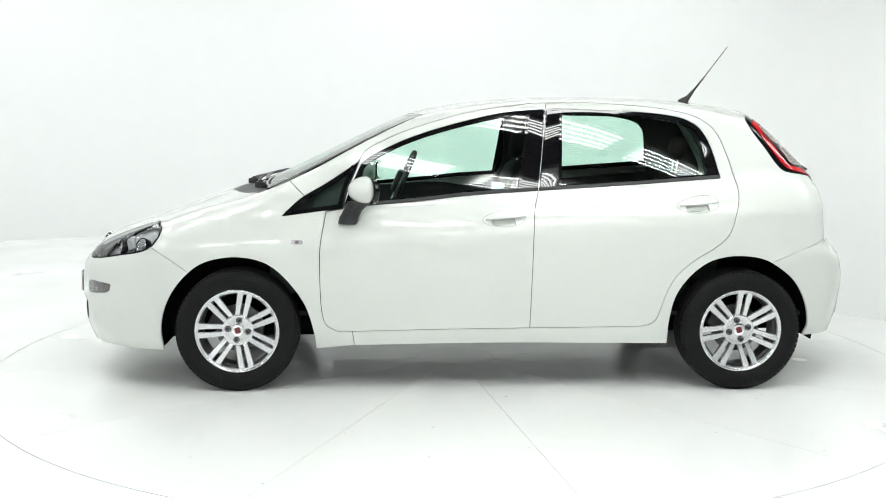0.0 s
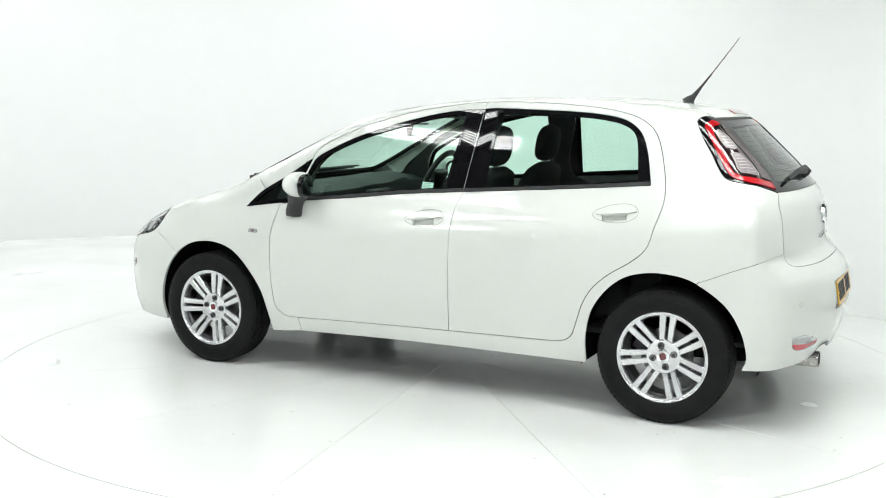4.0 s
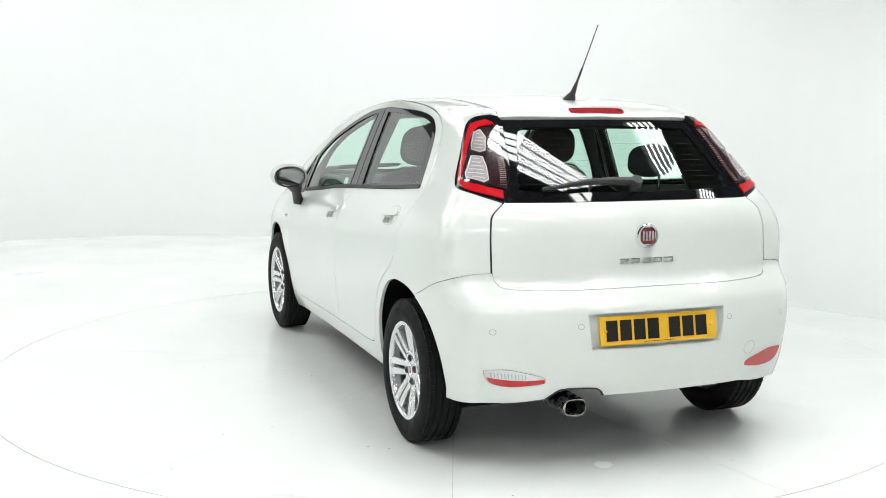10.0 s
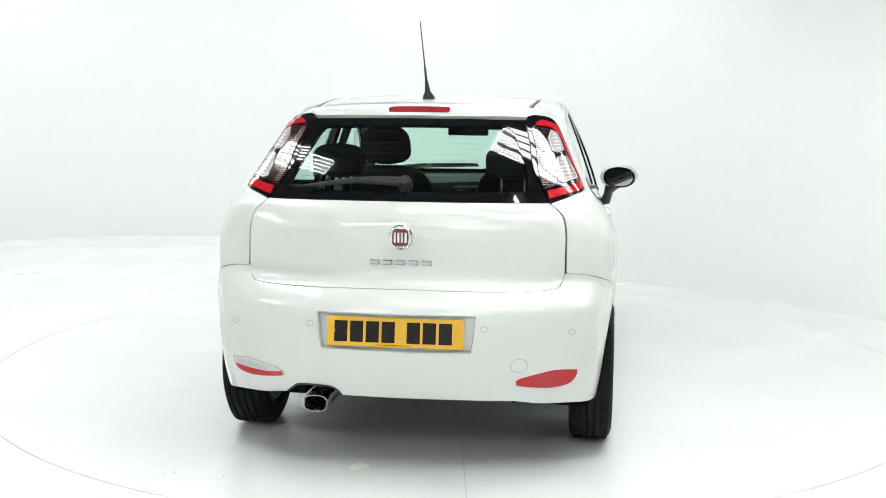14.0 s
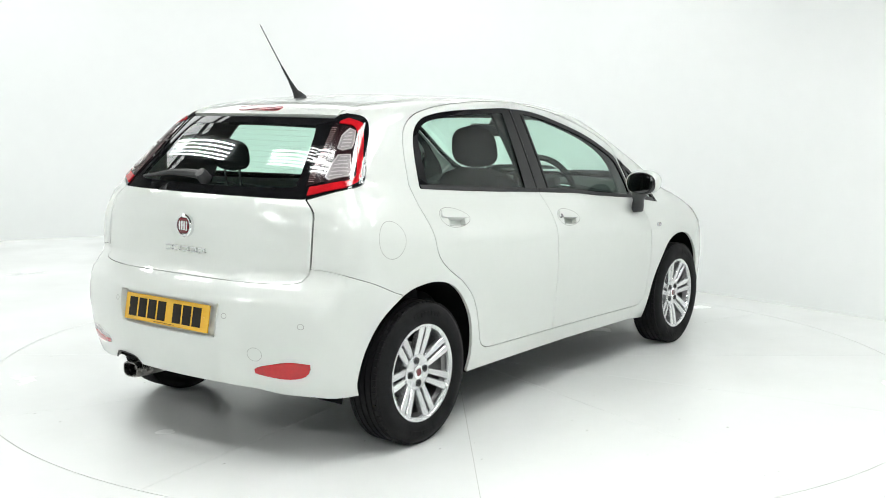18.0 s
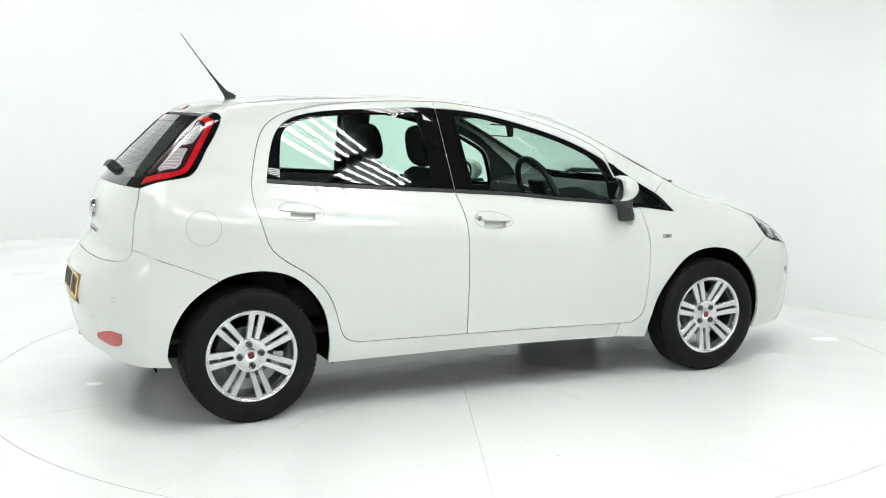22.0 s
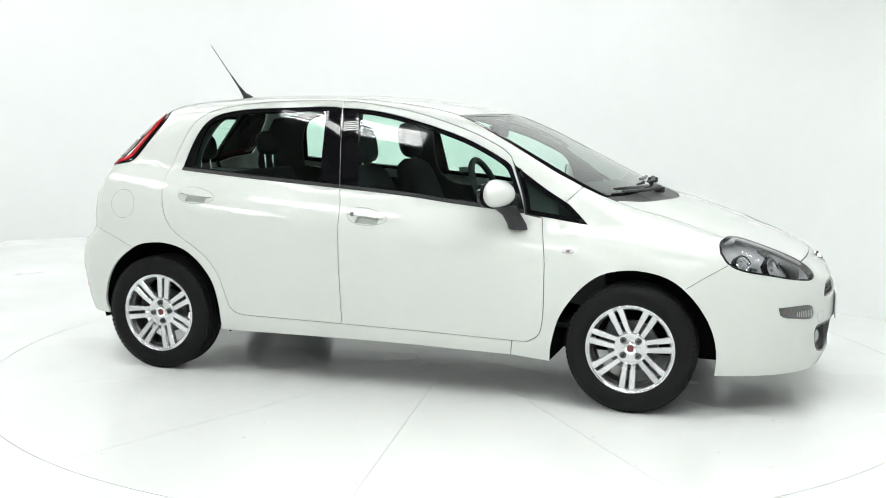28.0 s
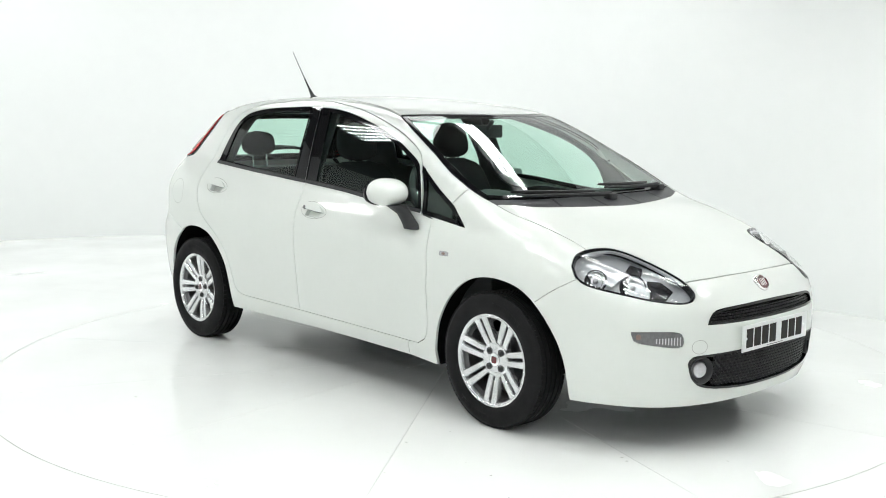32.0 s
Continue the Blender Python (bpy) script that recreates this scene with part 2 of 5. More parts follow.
class Side:
    """Seen square from the side: (x, z)."""
    def __init__(self, s): self.s = s
    def flat(self, p): return np.asarray(p)[:, [0, 2]]
    def rays(self, u): return np.stack([u[:, 0], 0 * u[:, 0], u[:, 1]], 1), np.tile([0., self.s, 0.], (len(u), 1))


class Top:
    """Seen from above: (x, y)."""
    def flat(self, p): return np.asarray(p)[:, :2]
    def rays(self, u): return np.stack([u[:, 0], u[:, 1], 0 * u[:, 0] + .45], 1), np.tile([0., 0., 1.], (len(u), 1))


class Rear:
    """Seen from behind: (y, z)."""
    def flat(self, p): return np.asarray(p)[:, 1:]
    def rays(self, u): return np.stack([0 * u[:, 0] - 1.0, u[:, 0], u[:, 1]], 1), np.tile([-1., 0., 0.], (len(u), 1))


class Fan:
    """Round an upright axis at x0: (arc, z). way: 1 front, -1 rear."""
    def __init__(self, x0, way): self.x0, self.way = x0, way
    def flat(self, p):
        p = np.asarray(p, float)
        return np.stack([np.arctan2(p[:, 1], (p[:, 0] - self.x0) * self.way) * .85, p[:, 2]], 1)
    def rays(self, u):
        a = u[:, 0] / .85
        return np.stack([0 * a + self.x0, 0 * a, u[:, 1]], 1), np.stack([np.cos(a) * self.way, np.sin(a), 0 * a], 1)


class Slant:
    """Seen along any direction n towards the point c."""
    def __init__(self, c, n, up=(0, 0, 1)):
        self.n = np.array(n, float) / np.linalg.norm(n)
        self.e1 = np.cross(up, self.n)
        self.e1 /= np.linalg.norm(self.e1)
        self.e2 = np.cross(self.n, self.e1)
        self.c = np.array(c, float)
    def flat(self, p):
        q = np.asarray(p, float) - self.c
        return np.stack([q @ self.e1, q @ self.e2], 1)
    def rays(self, u):
        o = self.c + u[:, :1] * self.e1 + u[:, 1:] * self.e2 - self.n * .28
        return o, np.tile(self.n, (len(u), 1))


def on_side(pts, s):
    """(x, z) pairs to places on the body side."""
    u = np.array(pts, float)
    o, d = Side(s).rays(u)
    return shoot(o, d)


def on_top(pts, s=1):
    u = np.array(pts, float) * [1, s]
    o, d = Top().rays(u)
    return shoot(o, d)


def flip(pts, s):
    return np.array(pts, float) * [1, s, 1]


def panel(name, view, loops, mat, parent, gap=.0018, sink=0.0, step=.035, lip=.014, label="", even=0):
    """A sheet on the body surface, its edges turned in by lip; even: degree of its smoothed sheen."""
    loops = [inset(lp, gap if i == 0 else -gap) for i, lp in enumerate(loops)]
    vs, fs = fill(loops, step)
    o, d = view.rays(vs)
    p = shoot(o, d)
    n = body_normal(p)
    if sink:
        p = p - n * sink
    if even:
        u = (vs - vs.mean(0)) / (np.abs(vs - vs.mean(0)).max(0) + 1e-9)
        A = np.stack([u[:, 0] ** i * u[:, 1] ** j for i in range(even + 1) for j in range(even + 1 - i)], 1)
        n = A @ np.linalg.lstsq(A, n, rcond=None)[0]
        n /= np.linalg.norm(n, axis=1)[:, None]
    # turn the faces outwards
    a, b, c = p[fs[:, 0]], p[fs[:, 1]], p[fs[:, 2]]
    back = (np.cross(b - a, c - a) * n[fs[:, 0]]).sum(1) < 0
    fs[back] = fs[back][:, ::-1]
    verts, faces, norms = list(p), [tuple(f) for f in fs], list(n)
    if lip:
        k = 0
        for lp in loops:
            m = len(lp)
            base = len(verts)
            q, qn = p[k:k + m], n[k:k + m]
            verts += list(q) + list(q - qn * lip)
            norms += [np.zeros(3)] * (2 * m)
            for i in range(m):
                j = (i + 1) % m
                faces.append((base + i, base + j, base + m + j, base + m + i))
            k += m
    return mesh_object(name, verts, faces, mat, parent, label, norms)


def strip(name, view, line, width, mat, parent, sink=.006, step=.02, closed=False, label=""):
    """A ribbon along a line of the view, laid sink below the surface."""
    u = resample(np.vstack([line, line[:1]]) if closed else line, step)
    e = np.gradient(u, axis=0)
    e /= np.linalg.norm(e, axis=1)[:, None] + 1e-12
    n2 = np.stack([-e[:, 1], e[:, 0]], 1) * width / 2
    uu = np.vstack([u + n2, u - n2])
    o, d = view.rays(uu)
    p = shoot(o, d)
    nn = body_normal(p)
    p = p - nn * sink
    m = len(u)
    faces = [(i, i + 1, m + i + 1, m + i) for i in range(m - 1)]
    if np.dot(np.cross(p[1] - p[0], p[m] - p[0]), nn[0]) < 0:
        faces = [f[::-1] for f in faces]
    return mesh_object(name, p, faces, mat, parent, label, nn)


def box(bm, x0, x1, y0, y1, z0, z1, bevel=0.0, m=None):
    r = bmesh.ops.create_cube(bm, size=1)
    vs = r["verts"]
    bmesh.ops.scale(bm, vec=(x1 - x0, y1 - y0, z1 - z0), verts=vs)
    bmesh.ops.translate(bm, vec=((x0 + x1) / 2, (y0 + y1) / 2, (z0 + z1) / 2), verts=vs)
    if bevel:
        es = list({e for v in vs for e in v.link_edges})
        r = bmesh.ops.bevel(bm, geom=es, offset=bevel, segments=3, affect="EDGES", profile=.6)
        vs = list({v for f in r["faces"] for v in f.verts} | {v for v in vs if v.is_valid})
    if m is not None:
        bmesh.ops.transform(bm, matrix=m, verts=vs)
    return vs


def lathe(bm, prof, m, n=48, closed=False):
    """Turns (radius, along y) pairs round the y axis."""
    rows = []
    for r, y in prof:
        rows.append([bm.verts.new(m @ Vector((r * math.cos(a), y, r * math.sin(a)))) for a in (2 * math.pi * i / n for i in range(n))])
    pairs = list(zip(rows, rows[1:])) + ([(rows[-1], rows[0])] if closed else [])
    for a, b in pairs:
        for i in range(n):
            bm.faces.new((a[i], a[(i + 1) % n], b[(i + 1) % n], b[i]))
    return rows


def tube(bm, pts, r, n=10, cap=True):
    """A pipe along pts; r a number or one for each point."""
    pts = [Vector(p) for p in pts]
    rr = r if isinstance(r, (list, tuple)) else [r] * len(pts)
    rows = []
    for i, p in enumerate(pts):
        t = (pts[min(i + 1, len(pts) - 1)] - pts[max(i - 1, 0)]).normalized()
        a = t.orthogonal().normalized() if i == 0 else (a - t * a.dot(t)).normalized()
        b = t.cross(a)
        rows.append([bm.verts.new(p + (a * math.cos(k) + b * math.sin(k)) * rr[i]) for k in (2 * math.pi * j / n for j in range(n))])
    for s, e in zip(rows, rows[1:]):
        for i in range(n):
            bm.faces.new((s[i], s[(i + 1) % n], e[(i + 1) % n], e[i]))
    if cap:
        bm.faces.new(rows[0][::-1])
        bm.faces.new(rows[-1])


def prism(bm, loop, m, depth, taper=0.0):
    """A flat outline (x, z) thickened along y by depth, its front edge bevelled by taper."""
    lo = np.array(loop)
    front = inset(lo, taper) if taper else lo
    a = [bm.verts.new(m @ Vector((x, 0, z))) for x, z in lo]
    b = [bm.verts.new(m @ Vector((x, depth - taper, z))) for x, z in lo] if taper else None
    c = [bm.verts.new(m @ Vector((x, depth, z))) for x, z in front]
    n = len(lo)
    for s, e in ((a, b), (b, c)) if taper else ((a, c),):
        for i in range(n):
            bm.faces.new((s[i], s[(i + 1) % n], e[(i + 1) % n], e[i]))
    bm.faces.new(c)
    bm.faces.new(a[::-1])


def loft(bm, sections, caps=True):
    rows = [[bm.verts.new(p) for p in s] for s in sections]
    n = len(rows[0])
    for s, e in zip(rows, rows[1:]):
        for i in range(n):
            bm.faces.new((s[i], s[(i + 1) % n], e[(i + 1) % n], e[i]))
    if caps:
        bm.faces.new(rows[0][::-1])
        bm.faces.new(rows[-1])


# ---------------------------------------------------------------- studio
RING_R = 2.5
WALL_H = 2.9


def studio():
    # floor with a round hole for the turntable
    n = 96
    verts, faces = [], []
    for r in (RING_R + .006, 3.4, 5.0, 7.5):
        for i in range(n):
            a = 2 * math.pi * i / n
            verts.append((r * math.cos(a), r * math.sin(a), 0))
    for k in range(3):
        for i in range(n):
            j = (i + 1) % n
            faces.append((k * n + i, (k + 1) * n + i, (k + 1) * n + j, k * n + j))
    base = len(verts)
    for i in range(n):
        a = 2 * math.pi * i / n
        verts.append(((RING_R + .006) * math.cos(a), (RING_R + .006) * math.sin(a), -.05))
    for i in range(n):
        j = (i + 1) % n
        faces.append((i, j, base + j, base + i))
    fl = mesh_object("floor", verts, faces, FLOOR, smooth=False)
    tagged(fl, "glossy white painted studio floor round the turntable", "floor", kind="structure")

    def cove(name, pts, radii, height, label):
        """A wall along pts; radii: how wide its foot curves into the floor."""
        p = resample(pts, .12)
        e = np.gradient(p, axis=0)
        e /= np.linalg.norm(e, axis=1)[:, None]
        out = np.stack([e[:, 1], -e[:, 0]], 1)      # away from the room
        rad = np.interp(np.linspace(0, 1, len(p)), np.linspace(0, 1, len(radii)), radii)
        vs, fs, m = [], [], len(p)
        ks = [("c", a) for a in np.linspace(0, math.pi / 2, 14)] + [("z", f) for f in np.linspace(.1, 1, 8)] + [("o", 1), ("o", 0)]
        for kind, v in ks:
            for q, o, r in zip(p, out, rad):
                if kind == "c":
                    d, z = -r + r * math.sin(v), r - r * math.cos(v)
                elif kind == "z":
                    d, z = 0, r + (height - r) * v
                else:
                    d, z = .15, height if v else -.02
                vs.append((q[0] + o[0] * d, q[1] + o[1] * d, z + .003))
        for a in range(len(ks) - 1):
            for i in range(m - 1):
                fs.append((a * m + i, a * m + i + 1, (a + 1) * m + i + 1, (a + 1) * m + i))
        tagged(mesh_object(name, vs, fs, WALL), label, "wall", kind="structure")

    cove("wall_north", [(-7.0, -1.0), (-6.6, 2.2), (-5.6, 4.3), (-3.8, 5.5), (-1.8, 5.6), (-.4, 4.75), (.6, 3.83), (1.71, 2.66), (2.97, 1.30), (4.6, -.45)],
         [.8, 1.0, 1.2, 1.2, .9, .3, .012, .01, .01, .01], WALL_H + .4, "white studio cyclorama wall with a curved foot")
    cove("wall_west", [(-7, -8), (-7.2, -4), (-7, -1)], [.02, .8], WALL_H, "white studio side wall")
    cove("wall_south", [(4.6, -.45), (6.2, -2.6), (6.4, -5.5), (5.4, -8), (0, -8.6), (-7, -8)], [.01, .01], WALL_H, "white studio wall behind the camera")
    # dark shell of the building over the white walls
    shell = resample([(-7.3, -8.6), (-7.5, -4), (-7.3, -1), (-6.9, 2.4), (-5.8, 4.6), (-3.9, 5.8), (-1.7, 5.9), (-.2, 5.0), (.8, 4.1), (1.95, 2.9), (3.2, 1.5), (4.9, -.3), (6.5, -2.6), (6.7, -5.6), (5.6, -8.3), (0, -8.9), (-7.3, -8.6)], .25)
    m = len(shell)
    vs = [(x, y, z) for z in (WALL_H - .25, 4.6) for x, y in shell]
    upper = mesh_object("wall_upper", vs, [(i, i + 1, m + i + 1, m + i) for i in range(m - 1)], CEILING, smooth=False)
    tagged(upper, "dark grey building wall above the white studio walls", "wall", kind="structure")
    # ceiling: boards over joists
    bm = bmesh.new()
    box(bm, -7.6, 7.2, -9, 6.6, 4.6, 4.7)
    for k in range(13):
        box(bm, -7.5, 7.1, -8.6 + k * 1.2, -8.48 + k * 1.2, 4.42, 4.59)
    ob = part("ceiling", bm, CEILING, None)
    tagged(ob, "grey boarded studio ceiling", "ceiling", kind="structure")


def lamp_bank(x, y, z, rz, length=1.5, tubes=5, pitch=.14):
    root = new("ceiling_light")
    root.matrix_world = pose(x, y, z, 0, 0, rz)
    tagged(root, "ceiling bank of parallel fluorescent tubes, reflected or added as fill", "ceiling light", group="studio ceiling lights")
    bm = bmesh.new()
    w = tubes * pitch / 2 + .03
    box(bm, -length / 2 - .05, length / 2 + .05, -w, w, .05, .09, .01)
    part("casing", bm, CASING, root)
    for i in range(tubes):
        bm = bmesh.new()
        yy = (i - (tubes - 1) / 2) * pitch
        box(bm, -length / 2, length / 2, yy - pitch * .18, yy + pitch * .18, .004, .009, .001)
        part("tube", bm, TUBE, root, "lit fluorescent tube")
    return root


def diffuser_panel(x, y, z, rz, length, width):
    root = new("ceiling_light")
    root.matrix_world = pose(x, y, z, 0, 0, rz)
    tagged(root, "flat white diffuser panel light under the ceiling", "ceiling light", group="studio ceiling lights")
    bm = bmesh.new()
    box(bm, -length / 2 - .03, length / 2 + .03, -width / 2 - .03, width / 2 + .03, .03, .08, .01)
    part("casing", bm, CASING, root)
    for k in range(4):
        y0 = -width / 2 + k * width / 4
        bm = bmesh.new()
        box(bm, -length / 2, length / 2, y0 + .016, y0 + width / 4 - .016, .0, .028)
        part("diffuser", bm, DIFFUSER, root, "lit white diffuser")


def turntable():
    root = new("turntable")
    tagged(root, "white round turntable of wedge plates with dirty seams", "turntable")
    n = 12
    for k in range(n):
        a0, a1 = 2 * math.pi * (k + .28) / n, 2 * math.pi * (k + 1.28) / n
        g = .0008
        outer = [(RING_R * math.cos(a), RING_R * math.sin(a)) for a in np.linspace(a0 + g / RING_R, a1 - g / RING_R, 17)]
        inner = [(.213 * math.cos(a), .213 * math.sin(a)) for a in np.linspace(a1 - g / .213, a0 + g / .213, 5)]
        lp = outer + inner
        m = len(lp)
        vs = [(x, y, 0) for x, y in lp] + [(x, y, -.03) for x, y in lp]
        fs = [tuple(range(m))] + [(i, m + i, m + (i + 1) % m, (i + 1) % m) for i in range(m)]
        mesh_object("plate", vs, fs, FLOOR, root, smooth=False)
    lp = ring(0, 0, .2115, .2115, 40)
    m = len(lp)
    mesh_object("centre_disc", [(x, y, 0) for x, y in lp] + [(x, y, -.03) for x, y in lp],
                [tuple(range(m))] + [(i, m + i, m + (i + 1) % m, (i + 1) % m) for i in range(m)], FLOOR, root, smooth=False)
    lp = ring(0, 0, RING_R + .004, RING_R + .004, 96)
    mesh_object("tray", [(x, y, -.0025) for x, y in lp], [tuple(range(96))], SEAM, root, "dirty tray under the plates", smooth=False)
    # chips and screw heads in the paint
    rnd = random.Random(4)
    bm = bmesh.new()
    for _ in range(90):
        a, r = rnd.uniform(0, 6.283), math.sqrt(rnd.uniform(.02, 1)) * 2.4
        if rnd.random() < .4:
            a = round((a / 6.283) * 12 - .28) / 12 * 6.283 + .28 / 12 * 6.283 + rnd.uniform(-.02, .02)
        c = Vector((r * math.cos(a), r * math.sin(a), .0006))
        s = rnd.uniform(.002, .007)
        vs = [bm.verts.new(c + Vector((math.cos(t) * s * rnd.uniform(.5, 1.6), math.sin(t) * s * rnd.uniform(.4, 1), 0))) for t in np.linspace(0, 6.283, 7)[:-1]]
        bm.faces.new(vs)
    ch = part("paint_chips", bm, SEAM, root, "small dark chips in the floor paint", smooth=0)
    ch["kind"] = "stuff"
    return root


studio()
BANK_Z = 3.2
# ends of each bank of five lit strips, and their pitch
for ax, ay, bx, by, pitch in ((.50, -2.42, 1.63, -2.95, .08), (1.86, -3.10, 2.75, -3.46, .08), (-.80, -3.20, .31, -3.66, .075), (.58, -3.88, 1.70, -4.40, .075),
                              (1.85, -.42, 2.49, -1.03, .085), (3.12, -.86, 3.60, -1.45, .07), (-2.80, -1.66, -1.88, -2.52, .07), (-4.82, .80, -4.40, .40, .07), (-4.0, -.4, -3.3, -1.05, .06),
                              (.55, 2.10, 1.05, 1.16, .045), (-3.85, 1.45, -2.75, -.25, .06), (-2.20, -.88, -1.38, -1.60, .05)):
    lamp_bank((ax + bx) / 2, (ay + by) / 2, BANK_Z, math.degrees(math.atan2(by - ay, bx - ax)), math.hypot(bx - ax, by - ay), 5, pitch)
# wide fill banks added over the camera's side of the room, to lighten doors
for bx, by, rz in ((-2.6, -6.6, 12), (.4, -7.2, 0), (-5.0, -4.2, 60)):
    lamp_bank(bx, by, BANK_Z + .2, rz, 2.0, 5, .13)
diffuser_panel(.95, -1.72, BANK_Z, -22, 1.35, .45)
# unseen area lamp added to brighten the cyclorama wall
area_lamp("cyclorama_fill", pose(-2.6, 3.4, 4.5), 6.4, 2.8, 230, (0.97, 1, 0.99))
table = turntable()


# ---------------------------------------------------------------- car
car = new("hatchback_car")
car["carries"] = 1
tagged(car, "clean white five-door hatchback car parked on the turntable", "car")

# lines of the body side, as (x, z)
B_GAP = [(-.281, 1.432), (-.251, 1.159), (-.231, 1.0), (-.206, .885), (-.198, .631), (-.193, .343), (-.191, .318)]
FD_BOT = [(-.191, .318), (.3, .310), (.70, .300), (.765, .301)]
FD_FRONT = [(.765, .301), (.822, .340), (.842, .43), (.847, .585), (.845, .722), (.819, .891)]
FD_SILL = [(.819, .891), (.735, .906)]
FD_UP = [(.735, .906), (.712, 1.0), (.672, 1.10), (.652, 1.150), (.638, 1.176)]
FD_TOP = [(.638, 1.176), (.620, 1.192), (.563, 1.227), (.422, 1.289), (.223, 1.352), (.051, 1.392), (-.18, 1.425), (-.281, 1.432)]
RD_TOP = [(-.281, 1.432), (-.500, 1.433), (-.777, 1.417), (-.963, 1.391), (-1.073, 1.355), (-1.146, 1.292), (-1.191, 1.183), (-1.225, 1.042), (-1.226, .973), (-1.207, .897), (-1.173, .793), (-1.106, .728), (-1.003, .662), (-.928, .595), (-.880, .518), (-.846, .415), (-.825, .359), (-.784, .332), (-.72, .324)]
RD_BOT = [(-.72, .324), (-.191, .318)]
# outer outline of the black window frames
FW_TOP = [(.728, .925), (.702, 1.0), (.662, 1.092), (.635, 1.138), (.562, 1.182), (.422, 1.247), (.252, 1.304), (.053, 1.356), (-.08, 1.382), (-.18, 1.393), (-.2755, 1.398)]
FW_BOT = [(-.2300, .998), (.104, .974), (.339, .948), (.541, .929), (.728, .912)]
RW_TOP = [(-.2790, 1.399), (-.349, 1.403), (-.549, 1.397), (-.773, 1.388), (-.923, 1.371), (-1.015, 1.344), (-1.079, 1.290), (-1.119, 1.200), (-1.150, 1.073)]
RW_BOT = [(-1.150, 1.064), (-.753, 1.033), (-.2325, .998)]
QW = [[(1.036, .869), (.946, .954), (.813, 1.033), (.666, 1.130)], [(.666, 1.130), (.685, 1.09), (.722, 1.0), (.742, .91)], [(.742, .91), (.807, .900), (1.036, .869)]]
FRONT_ARCH = [(1.632, .190), (1.638, .299), (1.617, .405), (1.566, .505), (1.494, .588), (1.397, .648), (1.267, .671), (1.147, .655), (1.061, .609), (.980, .524), (.917, .421), (.880, .290), (.870, .206)]
REAR_ARCH = [(-.892, .232), (-.894, .359), (-.921, .482), (-.983, .577), (-1.064, .646), (-1.148, .676), (-1.241, .684), (-1.356, .666), (-1.458, .610), (-1.536, .539), (-1.591, .440), (-1.614, .332), (-1.595, .270)]
# roof and windscreen edges, as (x, y)
WS_SIDE = [(1.00, .703), (.873, .693), (.706, .658), (.526, .618), (.40, .578), (.34, .552)]
ROOF_SIDE = [(.34, .552), (.168, .515), (-.1, .487), (-.5, .470), (-1.0, .456), (-1.25, .447), (-1.325, .443)]
# lamps, as (x, y, z)
TAIL_FRONT = [(-1.340, .470, 1.375), (-1.316, .560, 1.343), (-1.402, .630, 1.208), (-1.466, .674, 1.115), (-1.525, .686, 1.091), (-1.60, .660, 1.076), (-1.684, .556, 1.043)]
TAIL_INNER = [(-1.684, .556, 1.043), (-1.591, .492, 1.156), (-1.497, .468, 1.252), (-1.381, .443, 1.360), (-1.340, .470, 1.375)]
TG_SIDE = [(-1.684, .556, 1.043), (-1.695, .605, .997), (-1.712, .620, .943), (-1.732, .623, .778)]
RB_GAP = [(-1.732, .623, .778), (-1.694, .712, .769), (-1.58, .785, .728), (-1.45, .81, .672), (-1.405, .819, .655)]
HEAD = [(1.638, .735, .761), (1.630, .701, .802), (1.645, .650, .820), (1.675, .545, .824), (1.735, .488, .804), (1.859, .452, .759), (1.965, .428, .713), (2.030, .425, .665), (2.045, .454, .637), (2.026, .511, .627), (1.963, .588, .636), (1.879, .655, .654), (1.754, .724, .679), (1.678, .746, .711)]
REAR_FAN, FRONT_FAN = Fan(-1.0, -1), Fan(1.2, 1)
TAIL_VIEW = Slant((-1.50, .585, 1.20), (-.55, .62, .55))
HEAD_VIEW = Slant((1.80, .585, .72), (.62, .42, .66))


def laid(view, flat_pts, step=.015):
    """A smooth line of a view, laid on the body."""
    u = resample(flat_pts, step)
    return shoot(*view.rays(u))


# lines that neighbouring panels share, on the car's left
L_GAP_REAR = laid(REAR_FAN, REAR_FAN.flat(RB_GAP))
L_TAILGATE = laid(REAR_FAN, REAR_FAN.flat(TG_SIDE))
L_TAIL_OUT = laid(TAIL_VIEW, TAIL_VIEW.flat(TAIL_FRONT))
L_TAIL_IN = laid(TAIL_VIEW, TAIL_VIEW.flat(TAIL_INNER))
L_HEAD = laid(HEAD_VIEW, HEAD_VIEW.flat(HEAD + HEAD[:1]))
L_GAP_FRONT = laid(Side(1), [(1.489, .592), (1.575, .650), (1.678, .711)])
L_ARCH_FRONT = laid(Side(1), FRONT_ARCH)
L_ARCH_REAR = laid(Side(1), REAR_ARCH)


def nearest(line, p):
    return int(np.argmin(np.linalg.norm(line - np.asarray(p, float), axis=1)))


H0, H1, H7 = nearest(L_HEAD[:-5], HEAD[13]), nearest(L_HEAD, HEAD[2]), nearest(L_HEAD, HEAD[7])
A_SPLIT = nearest(L_ARCH_FRONT, L_GAP_FRONT[0])
R_SPLIT = nearest(L_ARCH_REAR, L_GAP_REAR[-1])


def joined(*lines):
    """Closed outline of dense lines, without double points."""
    p = np.vstack(lines)
    keep = [0]
    for i in range(1, len(p)):
        if np.linalg.norm(p[i] - p[keep[-1]]) > .004:
            keep.append(i)
    p = p[keep]
    return p[:-1] if np.linalg.norm(p[0] - p[-1]) < .004 else p


